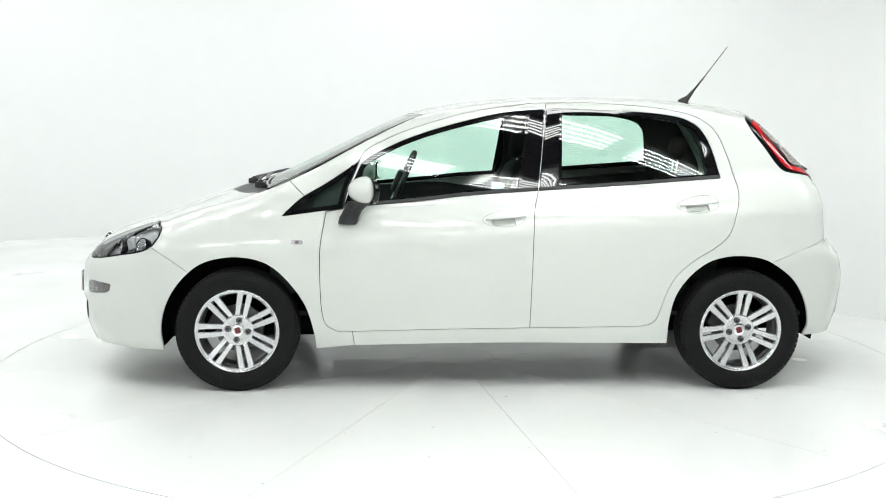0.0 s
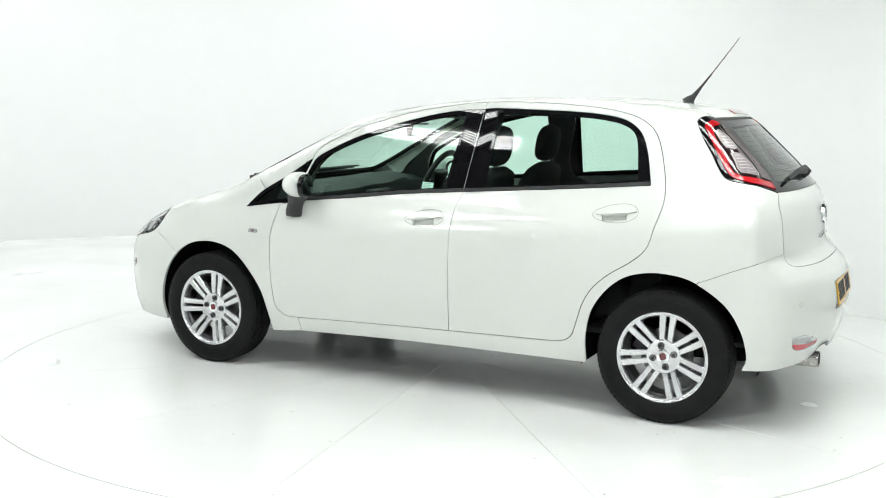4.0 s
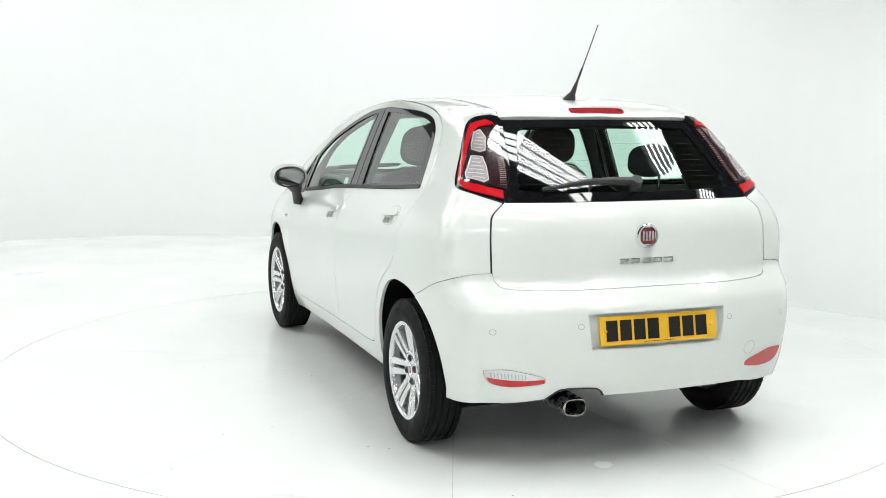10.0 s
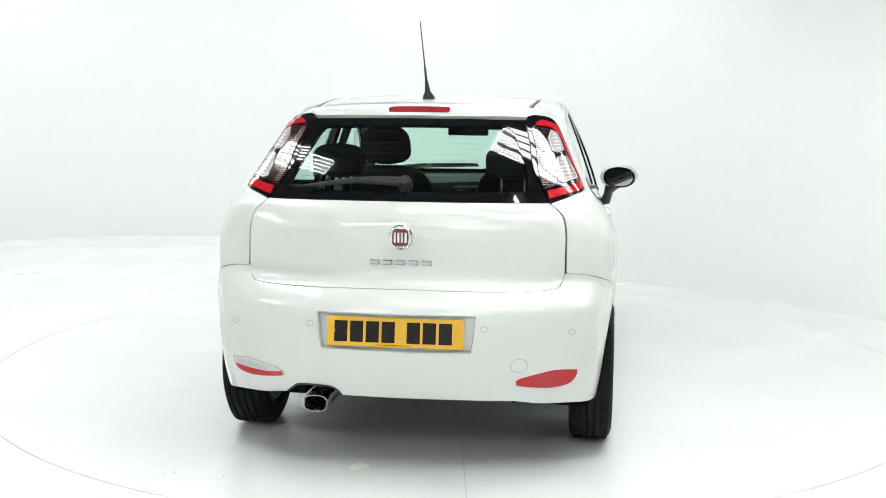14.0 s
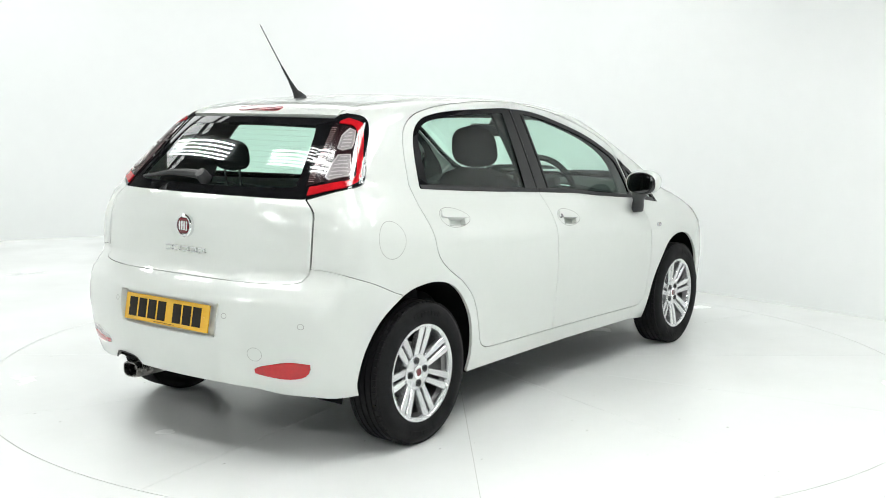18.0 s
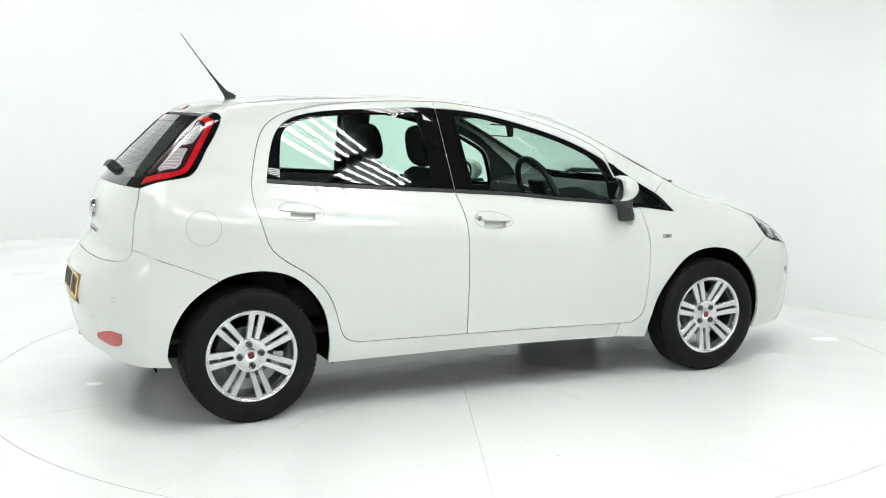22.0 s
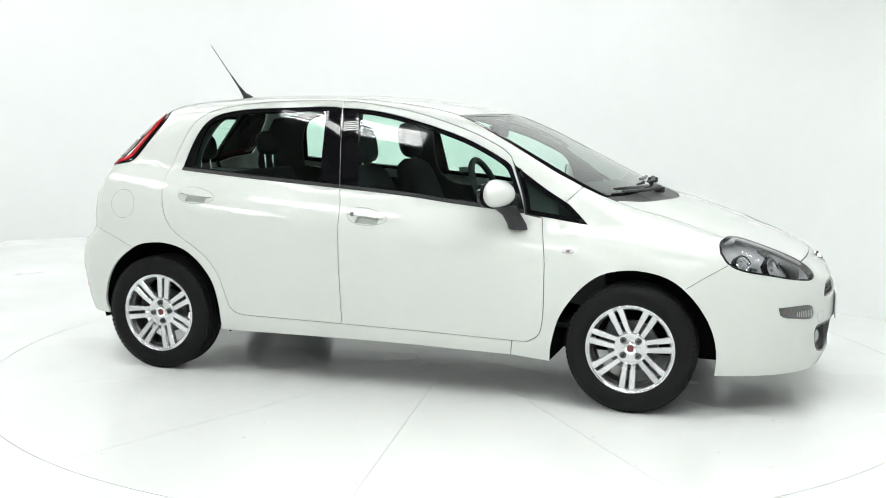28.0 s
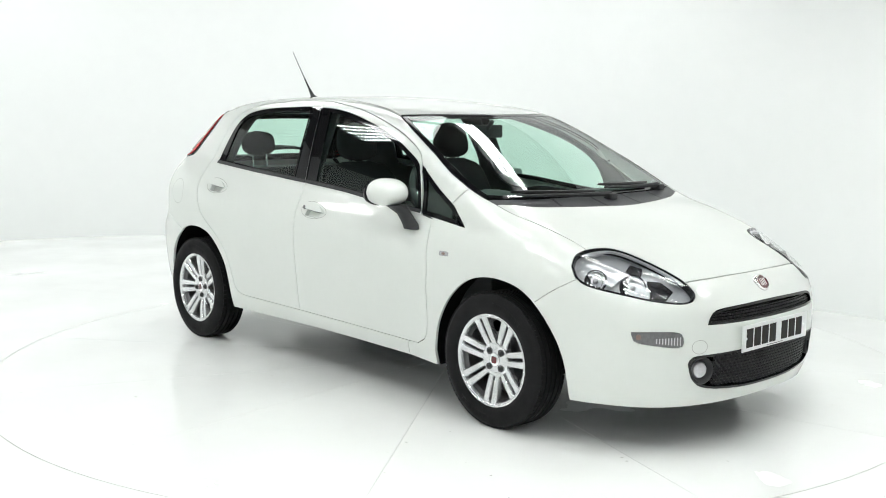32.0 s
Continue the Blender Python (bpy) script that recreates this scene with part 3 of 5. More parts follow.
def build_side(s):
    V = Side(s)
    # rear quarter, sill, roof rail and windscreen pillar in one pressing
    top = laid(Top(), [(x, y) for x, y in WS_SIDE[:-1]] + ROOF_SIDE)
    xz = lambda line: np.asarray(line)[:, [0, 2]]
    r2 = lambda pts: resample(pts, .018)
    outline = joined(xz(top), xz(L_TAIL_OUT[2:]), xz(L_TAILGATE), xz(L_GAP_REAR), xz(L_ARCH_REAR[:R_SPLIT + 1][::-1]),
                     r2([(-.892, .232), (0, .237), (.68, .225)]), r2([(.68, .225), (.69, .300)]), r2([(.69, .3005), (.3, .310), (-.191, .318)]),
                     r2(RD_BOT[::-1]), r2(RD_TOP[::-1]), r2(FD_TOP[::-1]), r2([(.638, 1.176), (.652, 1.150), (.666, 1.130)]),
                     r2([(.666, 1.130), (.813, 1.033), (.925, .968)]), r2([(.925, .968), tuple(xz(top[:1])[0])]))
    side = panel("side_panel", V, [outline], PAINT, car, label="white rear quarter, sill and roof rail")
    # fuel flap on the car's right
    if s < 0:
        strip("fuel_flap_joint", V, ring(-1.457, .881, .0745, .0745, 40), .0022, GAP_SOFT, side, sink=-.0006, closed=True, step=.006)
    # front wing, seen slantwise from above
    W = Slant((1.3, .72 * s, .7), (.12, .90 * s, .35))
    wing_top = flip(laid(Top(), [(1.00, .703), (1.08, .697), (1.157, .685), (1.379, .667), (1.55, .652), (1.645, .650)]), s)
    sd = lambda pts: on_side(resample(pts, .018), s)
    head = flip(np.vstack([L_HEAD[:H1 + 1][::-1], L_HEAD[H0:-1][::-1]]), s)
    line = joined(wing_top, head, flip(L_GAP_FRONT[::-1], s), flip(L_ARCH_FRONT[A_SPLIT:], s), sd([(.870, .206), (.68, .225)]), sd([(.68, .225), (.69, .30)]),
                  sd([(.69, .3005), (.765, .301)]), sd(FD_FRONT), sd([(.819, .891), (.807, .900), (1.036, .869)]), sd([(1.036, .869), (.946, .954), (.925, .968)]),
                  np.vstack([sd([(.925, .968), (.96, 1.0)]), wing_top[:1]]))
    wing = panel("front_wing", W, [W.flat(line)], PAINT, car, label="white front wing")
    rep = panel("side_repeater", V, [ring(.957, .747, .0285, .0105, 24, 4)], CLEAR_FLUTE, wing, gap=0, sink=-.004, step=.012, label="small clear side indicator")
    panel("bulb", V, [ring(.957, .747, .011, .006, 14)], AMBER, rep, gap=0, sink=-.005, step=.012)
    # quarter light in front of the door
    qo = chain(*QW)
    qi = inset(qo, .021)
    qf = panel("quarter_window", V, [qo, qi], BLACK_GLOSS, car, gap=.0008, sink=-.001, step=.02, label="black framed fixed quarter window")
    panel("pane", V, [qi], GLASS, qf, gap=-.004, sink=.005, step=.03, lip=0, even=2)
    # doors
    for name, edge, frame_o, glass in (
            ("front_door", chain(FD_SILL, FD_UP, FD_TOP, B_GAP, FD_BOT, FD_FRONT),
             chain(FW_TOP, [(-.2755, 1.398), (-.2535, 1.2), (-.2300, .998)], FW_BOT, [(.728, .912), (.728, .925)]),
             chain([(.700, .940), (.680, 1.0), (.645, 1.080), (.615, 1.122), (.545, 1.166), (.41, 1.229), (.245, 1.284), (.05, 1.335), (-.08, 1.361), (-.14, 1.370), (-.190, 1.376)],
                   [(-.190, 1.376), (-.165, 1.2), (-.140, 1.014)], [(-.140, 1.014), (.104, .996), (.339, .970), (.541, .950), (.690, .934)], [(.690, .934), (.704, .940)])),
            ("rear_door", chain(B_GAP[::-1], RD_TOP, RD_BOT),
             chain(RW_TOP, [(-1.150, 1.073), (-1.150, 1.064)], RW_BOT, [(-.2325, .998), (-.2565, 1.2), (-.2790, 1.399)]),
             chain([(-.352, 1.380), (-.559, 1.376), (-.784, 1.366), (-.925, 1.349), (-1.005, 1.324), (-1.052, 1.28), (-1.073, 1.200), (-1.088, 1.086)],
                   [(-1.088, 1.083), (-.753, 1.056), (-.338, 1.026)], [(-.338, 1.026), (-.345, 1.2), (-.352, 1.380)]))):
        lines = handle_lines(*((0, 0) if name == "front_door" else (-.962, .072)))
        door = panel(name, V, [edge, frame_o, lines[2]], PAINT, car, label="white side door with a black framed window")
        fr = panel("window_frame", V, [frame_o, glass], BLACK_GLOSS, door, gap=.0004, sink=.001, step=.03, lip=.012, even=3, label="gloss black window frame")
        panel("window_pane", V, [glass], GLASS, door, gap=-.006, sink=.006, step=.05, lip=0, even=2, label="green tinted glass")
        if name == "front_door" and s > 0:
            st = panel("window_sticker", V, [chain([(.000, 1.040), (-.062, 1.036)], [(-.062, 1.036), (-.060, 1.002)], [(-.060, 1.002), (.002, 1.006)], [(.002, 1.006), (.000, 1.040)])], STICKER, door, gap=0, sink=.007, step=.03, lip=0, label="small pale sticker inside the window")
            for k in range(3):
                strip("text_bar", V, np.array([(-.008, 1.033 - k * .009), (-.045, 1.031 - k * .009)]), .0025, GAP_SOFT, st, sink=.0065)
        if name == "front_door":
            strip("belt_seal", V, np.array(FW_BOT) + [0, .008], .017, BLACK_PLASTIC, fr, sink=-.004)
            strip("pillar_seal", V, [(-.190, 1.372), (-.165, 1.2), (-.138, 1.012)], .014, BLACK_GLOSS, fr, sink=-.0018)
        else:
            strip("belt_seal", V, np.array(RW_BOT) + [0, .007], .017, BLACK_PLASTIC, fr, sink=-.004)
            strip("pillar_seal", V, [(-.357, 1.378), (-.348, 1.2), (-.340, 1.022)], .014, BLACK_GLOSS, fr, sink=-.0018)
        # recessed pull handle
        door_handle(V, door, lines, name == "front_door" and s < 0)
    for dx in (.0048, -.0048):
        strip("pillar_trim", V, [(-.2775 + dx, 1.397), (-.2555 + dx, 1.2), (-.2312 + dx, .999)], .0068, BLACK_GLOSS, side, sink=-.0016)
    # dark seals in the joints
    strip("door_seal", V, resample(B_GAP, .03), .02, GAP, side, sink=.010)
    strip("door_seal", V, chain(FD_BOT, FD_FRONT, step=.03), .02, GAP, side, sink=.010)
    strip("door_seal", V, chain(FD_TOP, RD_TOP, RD_BOT, step=.03), .02, GAP, side, sink=.010)
    strip("wing_seal", W, W.flat(wing_top), .02, GAP, wing, sink=.010)
    strip("bumper_seal", FRONT_FAN, FRONT_FAN.flat(flip(L_GAP_FRONT, s)), .02, GAP, wing, sink=.012)
    strip("bumper_seal", REAR_FAN, REAR_FAN.flat(flip(L_GAP_REAR, s)), .02, GAP, side, sink=.012)
    strip("sill_seal", V, np.array([(.68, .228), (.69, .30)]), .016, GAP, wing, sink=.008)
    # inner skins of the cabin
    cabin_o = chain([(.85, .40), (.88, .95), (.64, 1.19)], [(.64, 1.19), (.34, 1.335), (-.04, 1.418), (-.5, 1.434), (-.8, 1.424), (-1.25, 1.35)], [(-1.25, 1.35), (-1.42, 1.10), (-1.45, .98)], [(-1.45, .98), (-1.45, .76)], [(-1.45, .76), (-.82, .76)], [(-.82, .76), (-.80, .40)], [(-.80, .40), (.85, .40)], step=.05)
    h1 = chain(inset(chain([(.69, .935), (.64, 1.12), (.47, 1.238), (.19, 1.332), (-.04, 1.384), (-.185, 1.396)], [(-.185, 1.396), (-.14, 1.0), (.3, .965), (.69, .935)]), -.004), step=.05)
    h2 = chain([(-.36, 1.404), (-.78, 1.392), (-.99, 1.356), (-1.075, 1.22), (-1.095, 1.06)], [(-1.095, 1.06), (-.34, 1.01), (-.36, 1.404)], step=.05)
    sk = panel("door_card", V, [cabin_o, h1, h2], CABIN_TRIM, car, gap=0, sink=.055, step=.08, lip=.012, label="dark grey inner trim")


HANDLE = [(-.055 + .106 * math.cos(a), .865 - .08 * .106 * math.cos(a) + .040 * (1 - .22 * math.cos(a)) * math.sin(a)) for a in np.linspace(0, 2 * math.pi, 17)]
HANDLE_CUP = [(.006, .857), (-.106, .8665), (-.112, .838), (-.002, .831)]


def handle_lines(dx, dz):
    """Outline, pull and cup of a handle, moved by dx, dz."""
    mv = np.array([dx, dz])
    outline = chain(np.array(HANDLE) + mv, step=.01)
    lid = chain(np.array([(.034, .8575), (-.012, .884), (-.090, .899), (-.136, .898), (-.154, .874)]) + mv, np.array([(-.154, .874), (-.106, .8665), (.006, .857), (.034, .8575)]) + mv, step=.01)
    c = np.array(HANDLE_CUP + HANDLE_CUP[:1]) + mv
    cup = chain(*[c[i:i + 2] for i in range(4)], step=.01)
    return outline, lid, cup


def door_handle(V, door, lines, lock):
    outline, lid, cup = lines
    strip("handle_joint", V, outline, .0026, GAP_SOFT, door, sink=-.0005, closed=True, step=.008)
    hd = panel("handle", V, [lid], PAINT, door, gap=0, sink=-.010, step=.012, lip=.011, label="white pull handle")
    panel("cup", V, [cup], PAINT, hd, gap=-.001, sink=.022, step=.012, lip=-.024, label="recess under the handle")
    if lock:
        p = shoot(*V.rays(np.array([[-.134, .8755]])))[0]
        n = body_normal(np.array([p]))[0]
        bm = bmesh.new()
        lathe(bm, [(0.0001, .0125), (.007, .0125), (.010, .0115), (.010, .0)], Matrix.Translation(p) @ Vector(n).to_track_quat("Y", "Z").to_matrix().to_4x4(), 18)
        part("lock_cylinder", bm, ALLOY_DARK, hd)


for sgn in (1, -1):
    build_side(sgn)


def build_top():
    T = Top()
    ws_top = [(.34, -.552), (.373, -.383), (.405, -.15), (.412, 0), (.405, .15), (.373, .383), (.34, .552)]
    roof_back = [(-1.325, .443), (-1.345, .3), (-1.355, 0), (-1.345, -.3), (-1.325, -.443)]
    roof = chain(ROOF_SIDE, roof_back, [(x, -y) for x, y in ROOF_SIDE[::-1]], ws_top)
    rf = panel("roof", T, [roof], PAINT, car, label="white roof")
    for s in (1, -1):
        strip("roof_seal", T, np.array([(x, s * y) for x, y in ROOF_SIDE]), .012, GAP_SOFT, rf, sink=.003)
    strip("roof_seal", T, np.array(roof_back), .012, GAP, rf, sink=.010)
    base = [(1.10, .694), (1.135, .60), (1.18, .42), (1.21, .2), (1.22, 0), (1.21, -.2), (1.18, -.42), (1.135, -.60), (1.10, -.694)]
    side_l = [(.34, .552), (.40, .578), (.526, .618), (.706, .658), (.873, .693), (1.00, .703), (1.10, .694)]
    ws = chain(side_l, base, [(x, -y) for x, y in side_l[::-1]], ws_top)
    gl = inset(ws, .030)
    fr = panel("windscreen", T, [ws, gl], BLACK_GLOSS, car, gap=.003, sink=.001, label="windscreen with a black border")
    panel("pane", T, [gl], GLASS, fr, gap=-.004, sink=.002, step=.06, lip=0, even=2, label="green tinted glass")
    # scuttle of grey plastic
    hood_back = [(1.157, .685), (1.20, .60), (1.262, .475), (1.33, .25), (1.365, 0), (1.33, -.25), (1.262, -.475), (1.20, -.60), (1.157, -.685)]
    cw = chain(base[::-1], [(1.10, .694), (1.157, .685)], hood_back, [(1.157, -.685), (1.10, -.694)])
    cowl = panel("cowl", T, [cw], GREY_PLASTIC, car, gap=.002, sink=.006, label="dark grey plastic scuttle with vents")
    for y in (-.36, -.12, .12, .36):
        strip("vent", T, np.array([(1.23 - .3 * y * y, y), (1.35 - .55 * y * y, y * 1.06)]), .016, BLACK_PLASTIC, cowl, sink=.003)
    hs = [(1.157, .685), (1.379, .667), (1.55, .652), (1.645, .650)]
    hf = [(1.985, .418), (2.01, .25), (2.022, 0), (2.01, -.25), (1.985, -.418)]
    hl = [tuple(p[:2]) for p in L_HEAD[H1:nearest(L_HEAD, (1.985, .424, .70)) + 1]] + [(1.985, .418)]
    ml = lambda pts: [(x, -y) for x, y in pts][::-1]
    hood = joined(*[resample(q, .018) for q in (hood_back[::-1], hs, hl, hf, ml(hl), ml(hs))])
    hd = panel("bonnet", T, [hood], PAINT, car, label="white bonnet")
    strip("bonnet_seal", T, np.array(hf), .02, GAP, hd, sink=.010)
    # wipers
    for y0, y1, x0 in ((-.02, -.56, 1.26), (.50, .02, 1.22)):
        bm = bmesh.new()
        pts = on_top([(x0 - .02 - .25 * (y0 + (y1 - y0) * k) ** 2 - .03 * k + .03, y0 + (y1 - y0) * k) for k in np.linspace(0, 1, 9)])
        tube(bm, [Vector(p) + Vector((0, 0, .022)) for p in pts], [.013, .012, .011, .010, .009, .008, .007, .006, .005], 8)
        arm = part("wiper_arm", bm, BLACK_PLASTIC, car, "black windscreen wiper")
        bm = bmesh.new()
        box(bm, -.028, .028, -.022, .022, 0, .03, .009, Matrix.Translation(Vector(pts[0]) + Vector((.0, 0, -.005))))
        part("pivot", bm, BLACK_PLASTIC, arm)
        bm = bmesh.new()
        tube(bm, [Vector(p) + Vector((-.040, 0, .034)) for p in on_top([(p[0], p[1]) for p in pts[1:]])], [.006] + [.0085] * 6 + [.005], 6)
        part("blade", bm, GRILLE, arm, "black rubber wiper blade")
        arm.location = OFF
    # aerial
    bm = bmesh.new()
    tube(bm, [(-1.13, 0, 1.435), (-1.150, 0, 1.455), (-1.165, 0, 1.470), (-1.20, 0, 1.515)], [.030, .022, .013, .007], 14)
    an = part("aerial", bm, BLACK_PLASTIC, car, "slanted black roof aerial")
    bm = bmesh.new()
    tube(bm, [(-1.20, 0, 1.515), (-1.248, 0, 1.577)], [.006, .0045], 8)
    part("sleeve", bm, BLACK_PLASTIC, an)
    bm = bmesh.new()
    tube(bm, [(-1.248, 0, 1.577), (-1.312, 0, 1.663), (-1.378, 0, 1.753)], [.0028, .0024, .002], 6)
    part("rod", bm, DARK_METAL, an)
    # headlining
    panel("headlining", T, [chain([(.34, .52), (-.9, .50), (-1.3, .44)], [(-1.3, .44), (-1.3, -.44)], [(-1.3, -.44), (-.9, -.50), (.34, -.52)], [(.34, -.52), (.34, .52)], step=.05)], HEADLINING, car, gap=0, sink=.045, step=.1, lip=0, label="pale grey headlining")


build_top()


def build_front():
    F = Fan(1.2, 1)

    low = flip(L_HEAD[nearest(L_HEAD, (1.985, .424, .70)):H0 + 1][::-1], -1)
    edge_front = laid(Top(), [(1.988, -.418), (2.013, -.25), (2.025, 0)])
    half = F.flat(np.vstack([flip(L_ARCH_FRONT[:A_SPLIT + 1], -1), flip(L_GAP_FRONT, -1), low, edge_front]))
    b0 = half[0]
    bt = np.linspace(-b0[0], b0[0], 60)
    bottom = np.stack([bt, b0[1] + .012 * (1 - (bt / b0[0]) ** 2)], 1)
    outline = joined(half, (half * [-1, 1])[::-1], bottom)
    f2 = lambda pts: F.flat(np.array([(front_x(np.array(y), np.array(z)), y, z) for y, z in pts]))
    ug = chain(f2([(-.418, .541), (-.405, .572), (-.36, .598), (-.2, .606), (0, .609), (.2, .606), (.36, .598), (.405, .572), (.418, .541)]), f2([(.418, .541), (.3, .540), (0, .539), (-.3, .540), (-.418, .541)]))
    lg = chain(f2([(-.497, .385), (-.480, .413), (-.40, .420), (-.2, .424), (0, .424), (.2, .424), (.40, .420), (.480, .413), (.497, .385)]),
               f2([(.497, .385), (.470, .315), (.40, .275), (.2, .254), (0, .250), (-.2, .254), (-.40, .275), (-.470, .315), (-.497, .385)]))
    mk = lambda s: chain(F.flat(flip([(1.900, .667, .515), (1.965, .612, .519), (2.023, .555, .519), (2.046, .523, .508), (2.052, .516, .469), (2.038, .536, .454), (1.981, .604, .461), (1.914, .657, .475), (1.900, .667, .515)], s)))
    bump = panel("front_bumper", F, [outline, ug, lg, mk(1), mk(-1)], PAINT, car, gap=.0006, label="white front bumper")
    for s in (1, -1):
        ml = panel("marker_lamp", F, [mk(s)], MARKER, bump, gap=.001, sink=.002, step=.015, lip=.01, label="clear front indicator lamp")
        mq = F.flat(flip([(1.975, .600, .476), (2.040, .528, .470)], s))
        for k in np.linspace(0, 1, 9):
            q = mq[0] + (mq[1] - mq[0]) * k
            strip("rib", F, np.array([q + (0, -.004 - .003 * k), q + (0, .016 + .012 * k)]), .0042, CLEAR_FLUTE, ml, sink=-.0004, step=.01)
        u0 = F.flat(flip([(1.925, .650, .496)], s))[0]
        panel("amber_bulb", F, [ring(u0[0], u0[1], .008, .011, 20, 3)], AMBER, ml, gap=0, sink=-.0005, step=.01, lip=.001, label="amber bulb end")
        strip("tow_cover_joint" if s < 0 else "bumper_crease", F, F.flat(flip([(2.085, .454, .454)], s)) + ring(0, 0, .030, .028, 28), .0022, GAP_SOFT, bump, sink=-.0004, closed=True, step=.006) if s < 0 else None
    # grilles: dark tray, mesh of slanted bars, rim
    for name, lp, zs in (("upper_grille", ug, (.539, .609)), ("lower_grille", lg, (.25, .424))):
        g = panel(name, F, [lp], LAMP_DARK, car, gap=-.003, sink=.045, step=.03, lip=0, label="black honeycomb grille")
        panel("rim", F, [lp, inset(lp, .010)], BLACK_GLOSS, g, gap=0, sink=.002, step=.02, lip=.04)
        cells = []
        inner = inset(lp, .012)
        w, h = .021, .0135
        k = 0
        for zz in np.arange(zs[0] + .004, zs[1], h):
            k += 1
            for uu in np.arange(-.62, .62, w):
                c = np.array([[uu + (k % 2) * w / 2, zz]])
                if name == "lower_grille" and abs(abs(c[0, 0]) - .385) < .05:
                    continue
                if inside(c, [inner])[0]:
                    cells.append(c[0])
        vs, fs = [], []
        hexa = [(math.cos(a) * .5, math.sin(a) * .62) for a in (radians(30 + 60 * i) for i in range(6))]
        for c in cells:
            b0 = len(vs)
            u = np.array([(c[0] + x * w, c[1] + y * h) for x, y in hexa] + [(c[0] + x * w * .78, c[1] + y * h * .72) for x, y in hexa])
            o, d = F.rays(u)
            p = shoot(o, d)
            n = body_normal(p)
            vs += list(p - n * .014) + list((p - n * .030)[6:])
            for i in range(6):
                j = (i + 1) % 6
                fs.append((b0 + i, b0 + j, b0 + 6 + j, b0 + 6 + i))
                fs.append((b0 + 6 + i, b0 + 6 + j, b0 + 12 + j, b0 + 12 + i))
        mesh_object("honeycomb", vs, fs, GRILLE, g, smooth=False)
    # fog lamps
    for s in (1, -1):
        o, d = F.rays(np.array([[.385 * s, .348]]))
        p = shoot(o, d)[0]
        n = body_normal(np.array([p]))[0]
        m = Matrix.Translation(Vector(p) - Vector(n) * .028) @ pose(0, 0, 0, 0, 0, math.degrees(math.atan2(n[1], n[0])) - 90)
        bm = bmesh.new()
        lathe(bm, [(.050, -.02), (.058, .018), (.054, .022), (.040, .006), (.037, -.01)], m, 28)
        fg = part("fog_lamp", bm, BLACK_PLASTIC, bump, "round fog lamp in a black ring")
        bm = bmesh.new()
        lathe(bm, [(.037, 0), (.030, .010), (.015, .015), (.0005, .016)], m, 24)
        part("lens", bm, CLEAR_FLUTE, fg, "bright faceted fog lamp lens")
        fg.location = (0, 0, 0)
    # badge
    badge(on_top([(2.075, 0)])[0] + np.array([.004, 0, .0]), (0.82, 0, .57), .040, bump)
    number_plate((2.156, .004, .468), 0, WHITE_PLATE, bump, "white front number plate", .0)


def badge(c, n, r, parent):
    z = Vector(n).normalized()
    m = Matrix.Translation(c) @ z.to_track_quat("Y", "Z").to_matrix().to_4x4()
    bm = bmesh.new()
    lathe(bm, [(.0005, .006), (r * .78, .006), (r * .80, .010), (r * .92, .011), (r, .006), (r, -.008)], m, 36)
    b = part("badge", bm, CHROME, parent, "round chrome badge with a dark red shield")
    b.location = (0, 0, 0)
    bm = bmesh.new()
    lp = ring(0, 0, r * .66, r * .70, 32, 4)
    prism(bm, lp, m @ Matrix.Translation((0, .0045, 0)), .005, .001)
    sh = part("shield", bm, RED_BADGE, b)
    bm = bmesh.new()
    for i in range(4):
        x = (i - 1.5) * r * .29
        box(bm, x - r * .085, x + r * .085, .0085, .0112, -r * .40, r * .40, 0, m)
    part("bars", bm, CHROME, sh)


def number_plate(c, yaw, mat, parent, label, tilt):
    m = Matrix.Translation(c) @ pose(0, 0, 0, 0, -tilt, yaw) @ pose(0, 0, 0, 0, 0, -90)
    bm = bmesh.new()
    box(bm, -.26, .26, -.003, .003, -.0555, .0555, .002, m)
    pl = part("number_plate", bm, mat, parent, label)
    pl.location = (0, 0, 0)
    x = -.215
    for i, w in enumerate((.05, .05, .05, .0, .05, .05, .05, .05)):
        if not w:
            x += .035
            continue
        bm = bmesh.new()
        box(bm, x, x + w, .0028, .0042, -.0395, .0395, 0, m)
        part("bar", bm, PLATE_INK, pl)
        x += .0605
    for sx in (-.235, .235):
        bm = bmesh.new()
        lathe(bm, [(.0005, .0065), (.005, .006), (.007, .003)], m @ Matrix.Translation((sx, 0, 0)), 12)
        part("screw_cap", bm, mat, pl)
    bm = bmesh.new()
    box(bm, -.06, .07, .0028, .0036, -.0495, -.0475, 0, m)
    part("maker_line", bm, PLATE_INK, pl)


build_front()


